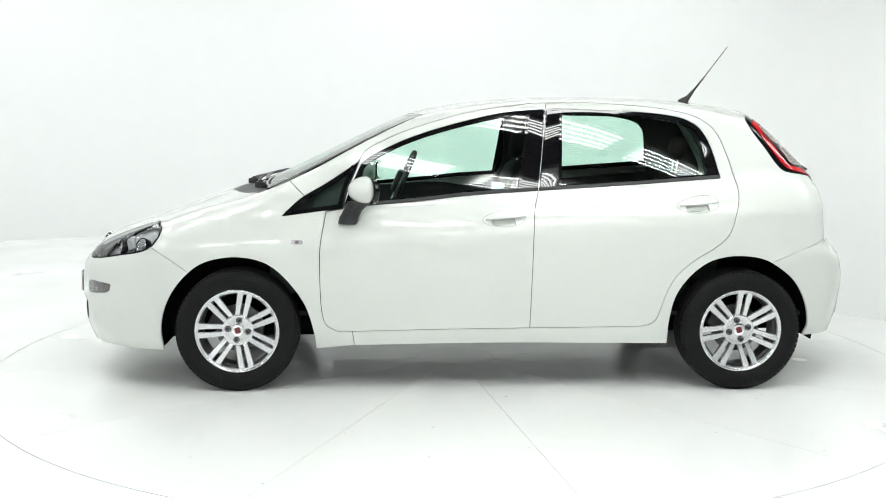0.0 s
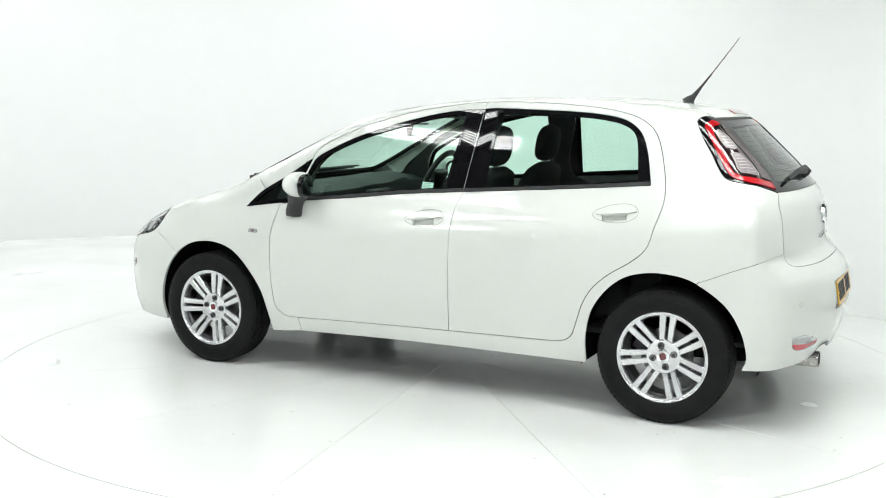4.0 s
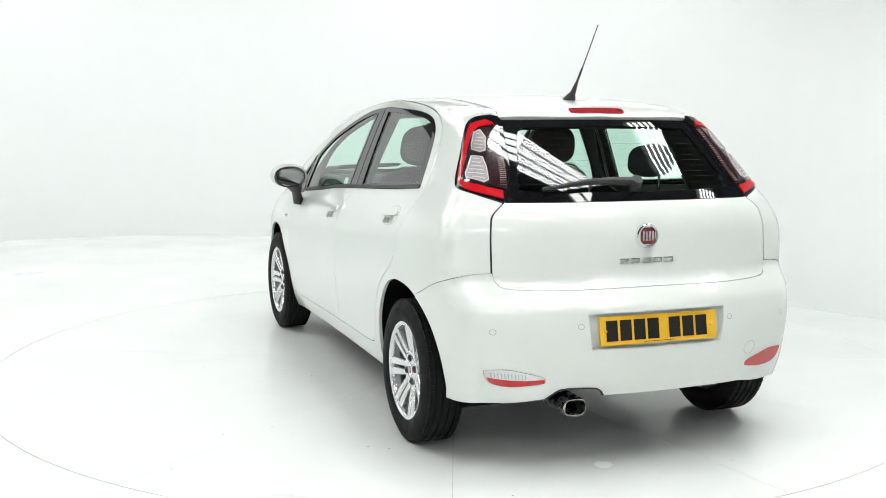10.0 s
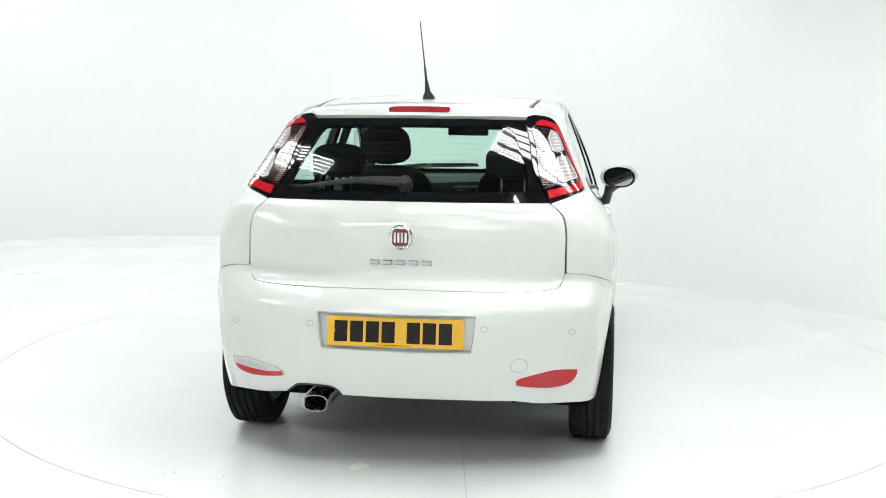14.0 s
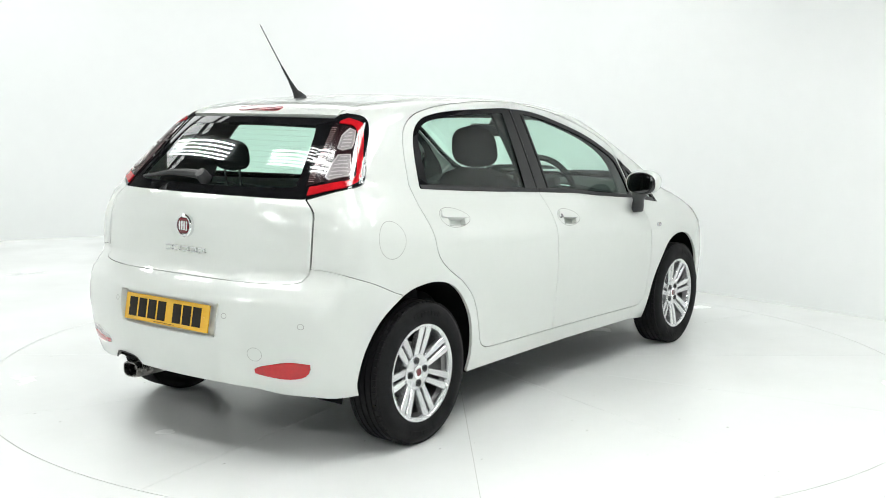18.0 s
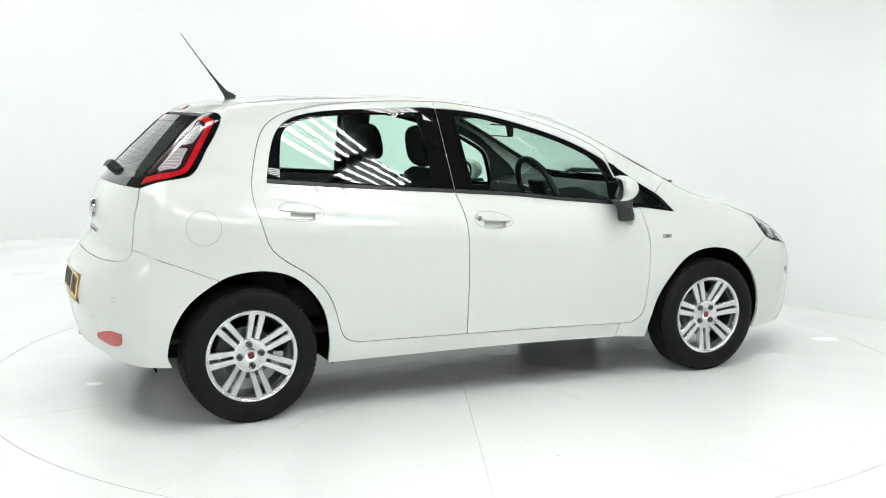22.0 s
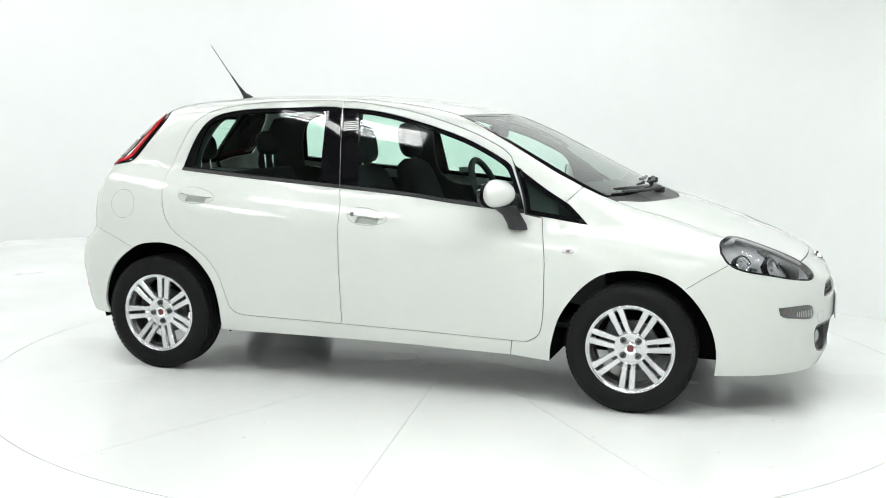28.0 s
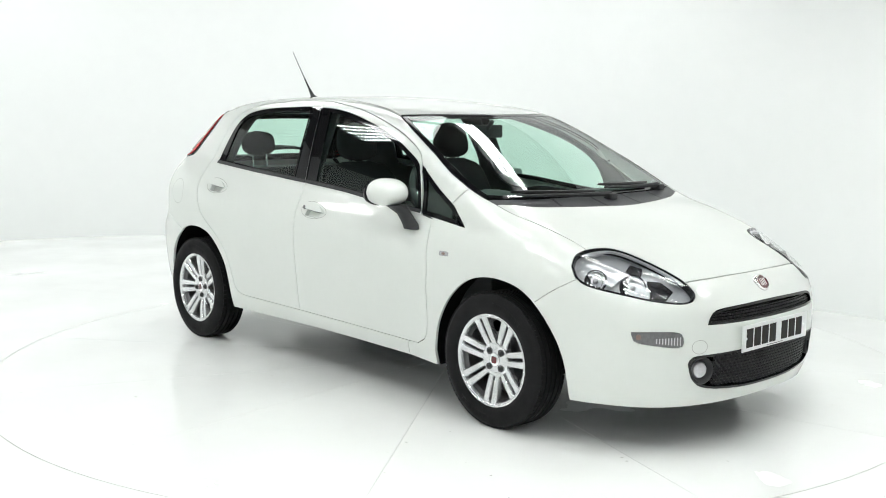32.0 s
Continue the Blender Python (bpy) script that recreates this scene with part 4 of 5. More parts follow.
def build_rear():
    F = Fan(-1.0, -1)
    V = Rear()
    rx = lambda y, z: (float(rear_x(np.array(y), np.array(z))), y, z)
    tg_bot = np.array([rx(.623, .775), rx(.612, .744), rx(.575, .722), rx(.40, .716), rx(.2, .718), rx(0, .720)])
    A, G, B = F.flat(L_ARCH_REAR[R_SPLIT:][::-1]), F.flat(L_GAP_REAR[::-1]), F.flat(tg_bot)
    B[0] = G[-1]
    bot = F.flat(np.array([rx(.44, .300), rx(.55, .285), rx(.66, .283), rx(.74, .275)]))
    mir = lambda u: (u * [-1, 1])[::-1]
    exh = F.flat(np.array([rx(.215, .306), rx(.235, .330), rx(.27, .340), rx(.38, .340), rx(.415, .322), rx(.44, .300)]))
    mid = F.flat(np.array([rx(-.44, .300), rx(-.2, .305), rx(0, .306), rx(.215, .306)]))
    r2 = lambda u: resample(u, .018)
    outline = joined(A, G, r2(B), r2(mir(B)), mir(G), mir(A), r2(np.vstack([mir(A)[-1:], mir(bot)])), r2(mid), r2(exh), r2(np.vstack([bot, A[:1]])))
    refl = chain(F.flat(np.array([(-1.794, .679, .421), (-1.83, .60, .424), (-1.850, .53, .410), (-1.869, .462, .392), (-1.866, .452, .378), (-1.861, .462, .364), (-1.822, .572, .352), (-1.796, .647, .365), (-1.786, .672, .395), (-1.794, .679, .421)])))
    reflr = refl * [-1, 1]
    rec = chain(F.flat(np.array([rx(.300, .632), rx(0, .634), rx(-.300, .632)])), F.flat(np.array([rx(-.300, .632), rx(-.284, .498)])), F.flat(np.array([rx(-.284, .498), rx(0, .496), rx(.284, .498)])), F.flat(np.array([rx(.284, .498), rx(.300, .632)])))
    bump = panel("rear_bumper", F, [outline, refl, reflr, rec], PAINT, car, gap=.0006, label="white rear bumper")
    panel("plate_recess", F, [rec], PAINT, bump, gap=-.002, sink=.026, step=.03, lip=-.029)
    for lp, mat, lab in ((refl, CLEAR_FLUTE, "clear reversing lamp with a red strip"), (reflr, RED_LENS, "red rear fog lamp")):
        r = panel("low_lamp", F, [lp], mat, bump, gap=.0008, sink=-.001, step=.015, lip=.012, label=lab)
        if mat is CLEAR_FLUTE:
            red = chain(F.flat(np.array([(-1.790, .664, .392), (-1.81, .60, .383), (-1.85, .53, .378), (-1.868, .458, .384)])), F.flat(np.array([(-1.868, .458, .384), (-1.861, .462, .366), (-1.822, .572, .355), (-1.796, .645, .367), (-1.790, .664, .392)])))
            panel("red_strip", F, [red], RED_LENS, r, gap=.0, sink=-.0025, step=.015, lip=.002)
            top, low = F.flat(np.array([(-1.800, .668, .414), (-1.850, .53, .403)])), F.flat(np.array([(-1.796, .660, .394), (-1.850, .53, .382)]))
            for k in np.linspace(.08, 1, 11):
                strip("rib", F, np.array([low[0] + (low[1] - low[0]) * k, top[0] + (top[1] - top[0]) * k]), .0028, LAMP_EDGE, r, sink=-.0016, step=.01)
    for y, z in ((.332, .588), (-.332, .588), (.655, .57), (-.655, .57)):
        u = F.flat(np.array([rx(y, z)]))
        strip("sensor_joint", F, u + ring(0, 0, .0105, .0105, 20), .0022, GAP_SOFT, bump, sink=-.0004, closed=True, step=.006)
    strip("tow_cover_joint", F, F.flat(np.array([rx(-.462, .446)])) + ring(0, 0, .027, .027, 28), .002, GAP_SOFT, bump, sink=-.0004, closed=True, step=.006)
    strip("exhaust_lip", F, exh, .008, EXHAUST_LIP, bump, sink=-.002, step=.012, label="black edge over the tail pipe")
    strip("bumper_seal", F, np.vstack([B, mir(B)[1:]]), .02, GAP, bump, sink=.010)
    number_plate((-1.926, 0, .566), 180, YELLOW_PLATE, bump, "yellow rear number plate", 10)
    # tailgate
    side = [(p[1], p[2]) for p in L_TAILGATE]
    mirs = lambda pts: [(-y, z) for y, z in pts][::-1]
    tb = [(p[1], p[2]) for p in tg_bot]
    tb[0] = side[-1]
    gl_edge = [(p[1], p[2]) for p in L_TAIL_IN if p[2] < 1.357]
    low = chain([(-.556, 1.043), (-.3, 1.044), (0, 1.045), (.3, 1.044), (.556, 1.043)], side, tb + mirs(tb)[1:], mirs(side))
    tg = panel("tailgate", V, [low], PAINT, car, label="white tailgate")
    strip("tailgate_seal", V, np.array(side), .02, GAP, tg, sink=.012)
    strip("tailgate_seal", V, np.array(mirs(side)), .02, GAP, tg, sink=.012)
    win = chain([(-.445, 1.357), (-.2, 1.360), (0, 1.361), (.2, 1.360), (.445, 1.357)], gl_edge[::-1], [(.556, 1.043), (0, 1.045), (-.556, 1.043)], [(-y, z) for y, z in gl_edge])
    hole = chain([(-.37, 1.325), (0, 1.332), (.37, 1.325)], [(.37, 1.325), (.40, 1.30), (.47, 1.13), (.47, 1.105)], [(.47, 1.105), (.44, 1.085), (0, 1.08), (-.44, 1.085), (-.47, 1.105)], [(-.47, 1.105), (-.47, 1.13), (-.40, 1.30), (-.37, 1.325)])
    band = panel("rear_window", V, [win, hole], BLACK_GLOSS, tg, gap=.001, sink=.001, even=2, label="heated rear window with a black border")
    panel("pane", V, [hole], GLASS, band, gap=-.003, sink=.003, step=.05, lip=0, even=2, label="green tinted glass")
    for k in range(10):
        z = 1.11 + k * .0215
        strip("heater_wire", V, np.array([(-.45 + .25 * (z - 1.1), z), (0, z + .004), (.45 - .25 * (z - 1.1), z)]), .0005, WIRE, band, sink=.0025, step=.06)
    # spoiler lip over the window, with the high brake lamp
    S = Slant((-1.38, 0, 1.39), (-.6, 0, .8))
    roof_back = laid(Top(), [(-1.328, .441), (-1.348, .3), (-1.358, 0), (-1.348, -.3), (-1.328, -.441)])
    o, d = V.rays(np.array([(-.448, 1.362), (-.2, 1.365), (0, 1.366), (.2, 1.365), (.448, 1.362)]))
    lip_low = shoot(o, d)
    a, b = S.flat(roof_back), S.flat(lip_low)
    sp = panel("spoiler", S, [chain(a, np.vstack([a[-1:], b[:1]]), b, np.vstack([b[-1:], a[:1]]))], PAINT, car, gap=.001, sink=-.006, lip=.02, label="white roof spoiler lip")
    for s in (1, -1):
        panel("roof_corner", Top(), [chain(np.array([(-1.27, .452), (-1.27, .482)]) * [1, s], np.array([(-1.27, .482), (-1.335, .495), (-1.352, .468)]) * [1, s], np.array([(-1.352, .468), (-1.362, .43), (-1.32, .43), (-1.27, .452)]) * [1, s])], PAINT, sp, gap=0, sink=.002, step=.02, lip=.012)
    o, d = V.rays(np.array([(-.128, 1.382), (.128, 1.382), (.128, 1.396), (-.128, 1.396)]))
    q = shoot(o, d)
    bl = S.flat(q)
    c = bl.mean(0)
    panel("brake_lamp", S, [ring(c[0], c[1], .128, .021, 36, 6)], DEEP_RED, sp, gap=0, sink=-.009, step=.02, lip=.004, label="red high level brake lamp")
    # rear wiper
    o, d = V.rays(np.array([(0.0, 1.10), (.10, 1.105), (.22, 1.102), (.40, 1.078)]))
    p = shoot(o, d) + body_normal(shoot(o, d)) * .024
    bm = bmesh.new()
    tube(bm, p, [.020, .017, .012, .006], 10)
    wa = part("rear_wiper", bm, BLACK_PLASTIC, tg, "black rear wiper")
    bm = bmesh.new()
    lathe(bm, [(.0005, .02), (.022, .018), (.027, 0), (.027, -.03)], Matrix.Translation(p[0]) @ Vector((-.7, 0, .7)).to_track_quat("Y", "Z").to_matrix().to_4x4(), 20)
    part("pivot", bm, BLACK_PLASTIC, wa)
    badge(np.array([-1.818, 0, .912]), (-1, 0, .05), .048, tg)
    bm = bmesh.new()
    for i in range(5):
        y = (i - 2) * -.050
        for y0, y1, z0, z1 in ((-.019, .019, .806, .810), (-.019, .019, .822, .826), (-.019, -.014, .808, .824)):
            box(bm, -1.822, -1.812, y + y0, y + y1, z0, z1)
    part("model_bars", bm, CHROME, tg, "small chrome bars of the model badge").location = (0, 0, 0)
    # tail pipe
    bm = bmesh.new()
    m = Matrix.Translation((-1.868, .325, .262)) @ pose(0, 0, 0, 0, 0, 90)
    outer, inner = ring(0, 0, .049, .035, 32, 3.2), ring(0, 0, .043, .029, 32, 3.2)
    rows = [[m @ Vector((x, y, z)) for x, z in lp] for y, lp in ((-.24, outer), (-.01, outer), (0, inset(outer, .002)), (0, inner), (-.20, inner))]
    loft(bm, rows, caps=False)
    pipe = part("tail_pipe", bm, PIPE, car, "oval steel exhaust tail pipe")
    # flat black plug closing the bore deep inside the pipe
    bm = bmesh.new()
    prism(bm, inner, m @ Matrix.Translation((0, -.2, 0)), .004)
    part("dark_plug", bm, LINER, pipe)
    # tail lamps
    for s in (1, -1):
        L = Slant((-1.50, .585 * s, 1.20), (-.55, .62 * s, .55))
        o = joined(L.flat(flip(L_TAIL_OUT, s)), L.flat(flip(L_TAIL_IN, s)))
        base = panel("tail_lamp", L, [o], BLACK_GLOSS, car, gap=.001, sink=-.002, step=.025, label="tail lamp, red band round clear fluted lenses on black")
        out_l = [(-1.347, .561, 1.334), (-1.367, .581, 1.301), (-1.422, .624, 1.216), (-1.471, .658, 1.144), (-1.502, .673, 1.112), (-1.544, .676, 1.098), (-1.596, .661, 1.084), (-1.647, .594, 1.066), (-1.671, .553, 1.055)]
        in_l = [(-1.639, .539, 1.094), (-1.607, .602, 1.107), (-1.559, .650, 1.117), (-1.516, .657, 1.133), (-1.486, .638, 1.171), (-1.448, .607, 1.228), (-1.406, .576, 1.286), (-1.392, .548, 1.312), (-1.394, .526, 1.325)]
        tip = [(-1.394, .526, 1.325), (-1.401, .482, 1.334), (-1.390, .483, 1.342), (-1.366, .503, 1.353), (-1.347, .561, 1.334)]
        fl = lambda pts: L.flat(flip(pts, s))
        edge = resample(out_l, .01)
        in_l = [tuple(np.array(p) * .76 + edge[nearest(edge, p)] * .24) for p in in_l]
        tip[0] = in_l[-1]
        rd = panel("red_band", L, [chain(fl(out_l), fl([out_l[-1], in_l[0]]), fl(in_l), fl(tip[:2]), fl(tip[1:4]), fl(tip[3:]), step=.012)], RED_LENS, base, gap=0, sink=-.007, step=.014, lip=.007, label="bright red lamp band")
        inner_o = chain(fl(in_l[1:-1][::-1]), fl([in_l[1], (-1.598, .570, 1.127)]), fl([(-1.598, .570, 1.127), (-1.546, .540, 1.186), (-1.482, .525, 1.251), (-1.437, .512, 1.293), (-1.405, .500, 1.325)]), fl([(-1.405, .500, 1.325), in_l[-2]]), step=.012)
        panel("inner_lens", L, [inner_o], SMOKE_RED, base, gap=0, sink=-.004, step=.014, lip=.002, label="dark lens round the clear lamps")
        wedge = [(-1.405, .481, 1.332), (-1.417, .468, 1.325), (-1.500, .492, 1.243), (-1.580, .505, 1.162), (-1.648, .530, 1.088), (-1.610, .592, 1.109), (-1.598, .570, 1.127), (-1.546, .540, 1.186), (-1.482, .525, 1.251), (-1.437, .512, 1.293), (-1.405, .481, 1.332)]
        sm = panel("smoky_lens", L, [chain(fl(wedge[:5]), fl(wedge[4:6]), fl(wedge[5:]), step=.012)], SMOKE_RED, base, gap=0, sink=-.006, step=.014, lip=.005, label="dark red ribbed lens")
        # comb of fine ribs beside the glass
        cl = resample(fl([(-1.425, .478, 1.313), (-1.500, .503, 1.240), (-1.580, .518, 1.158), (-1.636, .540, 1.098)]), .011)
        for q0, q1 in zip(cl[:-1], cl[1:]):
            e = (q1 - q0) / np.linalg.norm(q1 - q0)
            w = np.array([-e[1], e[0]]) * .011
            strip("rib", L, np.array([q0 - w, q0 + w]), .0030, PINK_LENS, sm, sink=-.0072, step=.011)
        for pts in ([(-1.395, .566, 1.301), (-1.402, .540, 1.313), (-1.445, .533, 1.282), (-1.493, .553, 1.232), (-1.489, .577, 1.225), (-1.456, .598, 1.233), (-1.433, .590, 1.255)],
                    [(-1.476, .608, 1.211), (-1.511, .573, 1.208), (-1.554, .573, 1.168), (-1.598, .582, 1.123), (-1.600, .605, 1.113), (-1.538, .653, 1.127), (-1.516, .647, 1.145), (-1.503, .631, 1.172)]):
            lp = fl(pts + pts[:1])
            lp = inset(chain(*[lp[i:i + 2] for i in range(len(lp) - 1)], step=.012), .001)
            ln = panel("clear_lens", L, [lp], PINK_FLUTE, base, gap=0, sink=-.006, step=.012, lip=.003, label="pale pink fluted lens with a bright rim")
            panel("lens_rim", L, [lp, inset(lp, .0035)], LENS_RIM, ln, gap=0, sink=-.0095, step=.012, lip=.005)
            lo, hi = lp.min(0), lp.max(0)
            core = inset(lp, .011)
            for k, z in enumerate(np.arange(lo[1] + .012, hi[1] - .008, .009)):
                xs = np.linspace(lo[0], hi[0], 40)
                ok = xs[inside(np.stack([xs, 0 * xs + z], 1), [core])]
                if len(ok) > 4:
                    strip("flute", L, np.array([(ok[0], z), (ok[-1], z)]), .005, LENS_RIM if k % 2 else PINK_FLUTE, ln, sink=-.0068 - .0006 * (k % 2), step=.02)


WIRE = material("heater_wire", (0.05, 0.04, 0.035), 0.8, spec=0.1, grain=0.1)
PIPE = material("brushed_pipe_steel", (0.45, 0.44, 0.42), 0.25, metal=1.0, grain=0.1, scale=30, rough_var=0.08)
build_rear()


def build_headlamps():
    for s in (1, -1):
        L = Slant((1.80, .585 * s, .72), (.62, .42 * s, .66))
        fl = lambda pts: L.flat(flip(pts, s))
        poly = lambda pts: chain(*[fl(pts + pts[:1])[i:i + 2] for i in range(len(pts))], step=.012)
        o = joined(fl(L_HEAD))
        lens = panel("headlamp", L, [o, inset(o, .008)], LAMP_DARK, car, gap=.001, sink=-.001, step=.02, lip=.03, label="clear almond headlamp with grey reflectors")
        panel("bowl", L, [inset(o, .004)], LAMP_BOWL, lens, gap=0, sink=.034, step=.02, lip=-.036, label="satin grey lamp housing")
        panel("cover", L, [inset(o, .008)], CLEAR, lens, gap=0, sink=-.005, step=.03, lip=0, label="clear lamp cover")
        # dark upper border inside the cover
        top = [(1.650, .690, .805), (1.668, .640, .817), (1.690, .550, .820), (1.745, .497, .802), (1.862, .462, .757), (1.962, .438, .712), (1.985, .437, .695)]
        low = [(1.985, .446, .691), (1.958, .452, .708), (1.864, .474, .752), (1.755, .508, .797), (1.697, .557, .814), (1.690, .640, .805), (1.650, .690, .805)]
        panel("upper_border", L, [chain(fl(top), fl([top[-1], low[0]]), fl(low), step=.012)], LAMP_BOWL, lens, gap=0, sink=.004, step=.014, lip=.008)
        for c, r, axis, deep in (((1.748, .698, .726), .043, (.62, .64 * s, .40), .046), ((1.868, .612, .702), .050, (.80, .40 * s, .34), .050)):
            p = shoot(*L.rays(fl([c])))[0] - L.n * deep
            m = Matrix.Translation(p) @ Vector(axis).to_track_quat("Y", "Z").to_matrix().to_4x4()
            bm = bmesh.new()
            lathe(bm, [(r, .027), (r * .96, .020), (r * .84, .022), (r * .80, .014), (r * .66, .017), (r * .62, .008), (r * .46, .012), (r * .42, .002), (r * .26, .004)], m, 30)
            rf = part("reflector", bm, CHROME, lens, "round fluted bright reflector", smooth=20)
            bm = bmesh.new()
            lathe(bm, [(r * 1.02, -.05), (r * 1.08, .0), (r * 1.08, .027), (r * 1.0, .0285), (r * .98, .024)], m, 30)
            part("shell", bm, LAMP_BOWL if deep < .03 else LAMP_DARK, rf)
            bm = bmesh.new()
            lathe(bm, [(r * .26, .0), (r * .26, .016), (r * .16, .024), (.0005, .026)], m, 16)
            part("bulb", bm, CLEAR_FLUTE, rf)
            rf.location = (0, 0, 0)
        panel("bezel", L, [poly([(1.900, .560, .725), (1.927, .510, .716), (1.984, .500, .678), (1.988, .548, .648), (1.945, .602, .653), (1.925, .578, .690)])], LAMP_DARK, lens, gap=0, sink=.014, step=.014, lip=.012, label="black bezel beside the reflector")
        panel("trim_piece", L, [poly([(1.819, .609, .749), (1.796, .544, .777), (1.837, .514, .761), (1.863, .554, .741)])], LAMP_DARK, lens, gap=0, sink=.014, step=.014, lip=.01)
        panel("shroud", L, [poly([(1.775, .700, .712), (1.815, .690, .700), (1.838, .600, .752), (1.800, .600, .768)])], LAMP_BOWL, lens, gap=0, sink=.014, step=.014, lip=.012)


build_headlamps()


# ---------------------------------------------------------------- wheels
def wheel(x, s, turn, bolt):
    root = new("wheel")
    root.parent = car
    root.location = Vector((x, .735 * s, .304)) + OFF
    root.rotation_euler = (0, radians(turn), 0 if s > 0 else math.pi)
    root["label"] = "silver alloy wheel with a black tyre"
    I = Matrix.Identity(4)
    R = .304
    # tyre with tread grooves; outside at +y
    bm = bmesh.new()
    prof = [(.203, .055), (.206, .074), (.216, .083), (.234, .087), (.256, .088), (.275, .084), (.289, .076), (.2965, .066), (.2985, .054)]
    for g0 in (.046, .016, -.014, -.044):
        prof += [(R - .001, g0 + .008), (R - .0005, g0 + .004), (R - .008, g0 + .003), (R - .008, g0 - .003), (R - .0005, g0 - .004)]
    prof += [(.299, -.066), (.288, -.080), (.258, -.090), (.220, -.086), (.203, -.07)]
    lathe(bm, prof, I, 72)
    part("tyre", bm, RUBBER, root, "black road tyre")
    # shoulder blocks
    bm = bmesh.new()
    for k in range(72):
        a = 2 * math.pi * k / 72
        m = pose(0, 0, 0, 0, math.degrees(a), 0)
        box(bm, .290, .3025, .052, .070, -.0105, .0105, 0, m)
        box(bm, .290, .3025, -.072, -.054, -.0105, .0105, 0, m)
    part("tread_edge", bm, RUBBER, root, smooth=0)["kind"] = "stuff"
    # raised marks on the sidewall
    bm = bmesh.new()
    for c0 in (70, 250):
        for k in range(8):
            m = pose(0, 0, 0, 0, c0 + (k - 3.5) * 5.2, 0)
            box(bm, .243, .262, .086, .0895, -.008, .008, 0, m)
    part("sidewall_relief", bm, RUBBER, root, smooth=0)["kind"] = "stuff"
    # rim barrel and lip
    bm = bmesh.new()
    lathe(bm, [(.202, .056), (.2080, .070), (.2070, .0775), (.2035, .0785), (.1985, .0765), (.1965, .0735), (.1955, .0735), (.1915, .0725), (.1900, .0690), (.1880, .058)], I, 64)
    rim = part("rim", bm, ALLOY, root, "bright rim edge")
    bm = bmesh.new()
    lathe(bm, [(.1865, .060), (.184, .045), (.1785, .038), (.1775, .0), (.184, -.07), (.196, -.08), (.203, -.072)], I, 48)
    part("barrel", bm, ALLOY_DARK, rim)
    # seven pairs of spokes
    for k in range(7):
        for side in (-1, 1):
            bm = bmesh.new()
            m = pose(0, 0, 0, 0, 360 / 7 * k + 90, 0)
            secs = []
            for t in (0, .12, .4, .75, 1):
                r = .072 + .124 * t
                half = .0125 + .0042 * t
                zc = side * (.0182 + .0056 * t)
                yf = .046 + .026 * t ** .75
                th = .034
                secs.append([m @ Vector((r, yy, zc + zz)) for yy, zz in
                             ((yf - th, -half * .7), (yf - .005, -half), (yf, -half * .78), (yf, half * .78), (yf - .005, half), (yf - th, half * .7))])
            loft(bm, secs)
            part("spoke", bm, ALLOY, rim, smooth=28)
    # hub
    bm = bmesh.new()
    lathe(bm, [(.079, .006), (.0795, .041), (.077, .047), (.071, .0495), (.062, .0470), (.045, .0475), (.036, .048), (.030, .050)], I, 42)
    hub = part("hub", bm, ALLOY, root, "silver hub")
    bm = bmesh.new()
    lathe(bm, [(.030, .046), (.029, .052), (.024, .054), (.0005, .055)], I, 28)
    cap = part("centre_cap", bm, CHROME, hub)
    bm = bmesh.new()
    prism(bm, ring(0, 0, .0145, .0155, 24, 4), Matrix.Translation((0, .0535, 0)), .003, .0006)
    part("emblem", bm, RED_BADGE, cap)
    for k in range(4):
        a = math.pi / 2 * k + bolt
        m = Matrix.Translation((.049 * math.cos(a), 0, .049 * math.sin(a)))
        bm = bmesh.new()
        lathe(bm, [(.0150, .044), (.0150, .0515), (.0120, .052), (.0110, .046)], m, 16)
        lathe(bm, [(.0095, .044), (.0095, .054), (.0055, .057), (.0004, .057)], m, 6)
        part("wheel_bolt", bm, DARK_METAL, hub)
    # brake disc and caliper
    bm = bmesh.new()
    lathe(bm, [(.05, -.012), (.118, -.012), (.121, -.016), (.121, -.028), (.05, -.028)], I, 40)
    part("brake_disc", bm, STEEL, root)
    bm = bmesh.new()
    box(bm, .075, .150, -.045, .012, -.055, .055, .012, pose(0, 0, 0, 0, -30 - turn, 0))
    part("brake_caliper", bm, DARK_METAL, root)
    return root


wheel(1.255, 1, 13, .37)
wheel(-1.255, 1, 19.4, .095)
wheel(1.255, -1, -3, .74)
wheel(-1.255, -1, 17, .157)


# ---------------------------------------------------------------- underbody, arches
def arch_liner(x, s):
    bm = bmesh.new()
    n = 30
    ang = np.linspace(-.26, math.pi + .24, n) if x > 0 else np.linspace(-.20, math.pi + .15, n)
    ring_xz = np.stack([x + .402 * np.cos(ang), .300 + .402 * np.sin(ang)], 1)
    edge = on_side(ring_xz, s)[:, 1]
    rows = []
    for k in (0, 1, 2):
        rows.append([bm.verts.new((a, (e - .016 * s) if k == 0 else s * (.60, .42)[k - 1], b)) for (a, b), e in zip(ring_xz, edge)])
    for a, b in zip(rows, rows[1:]):
        for i in range(n - 1):
            bm.faces.new((a[i], a[i + 1], b[i + 1], b[i]))
    bm.faces.new(rows[-1])
    part("arch_liner", bm, LINER, car, "black felt wheel arch liner")


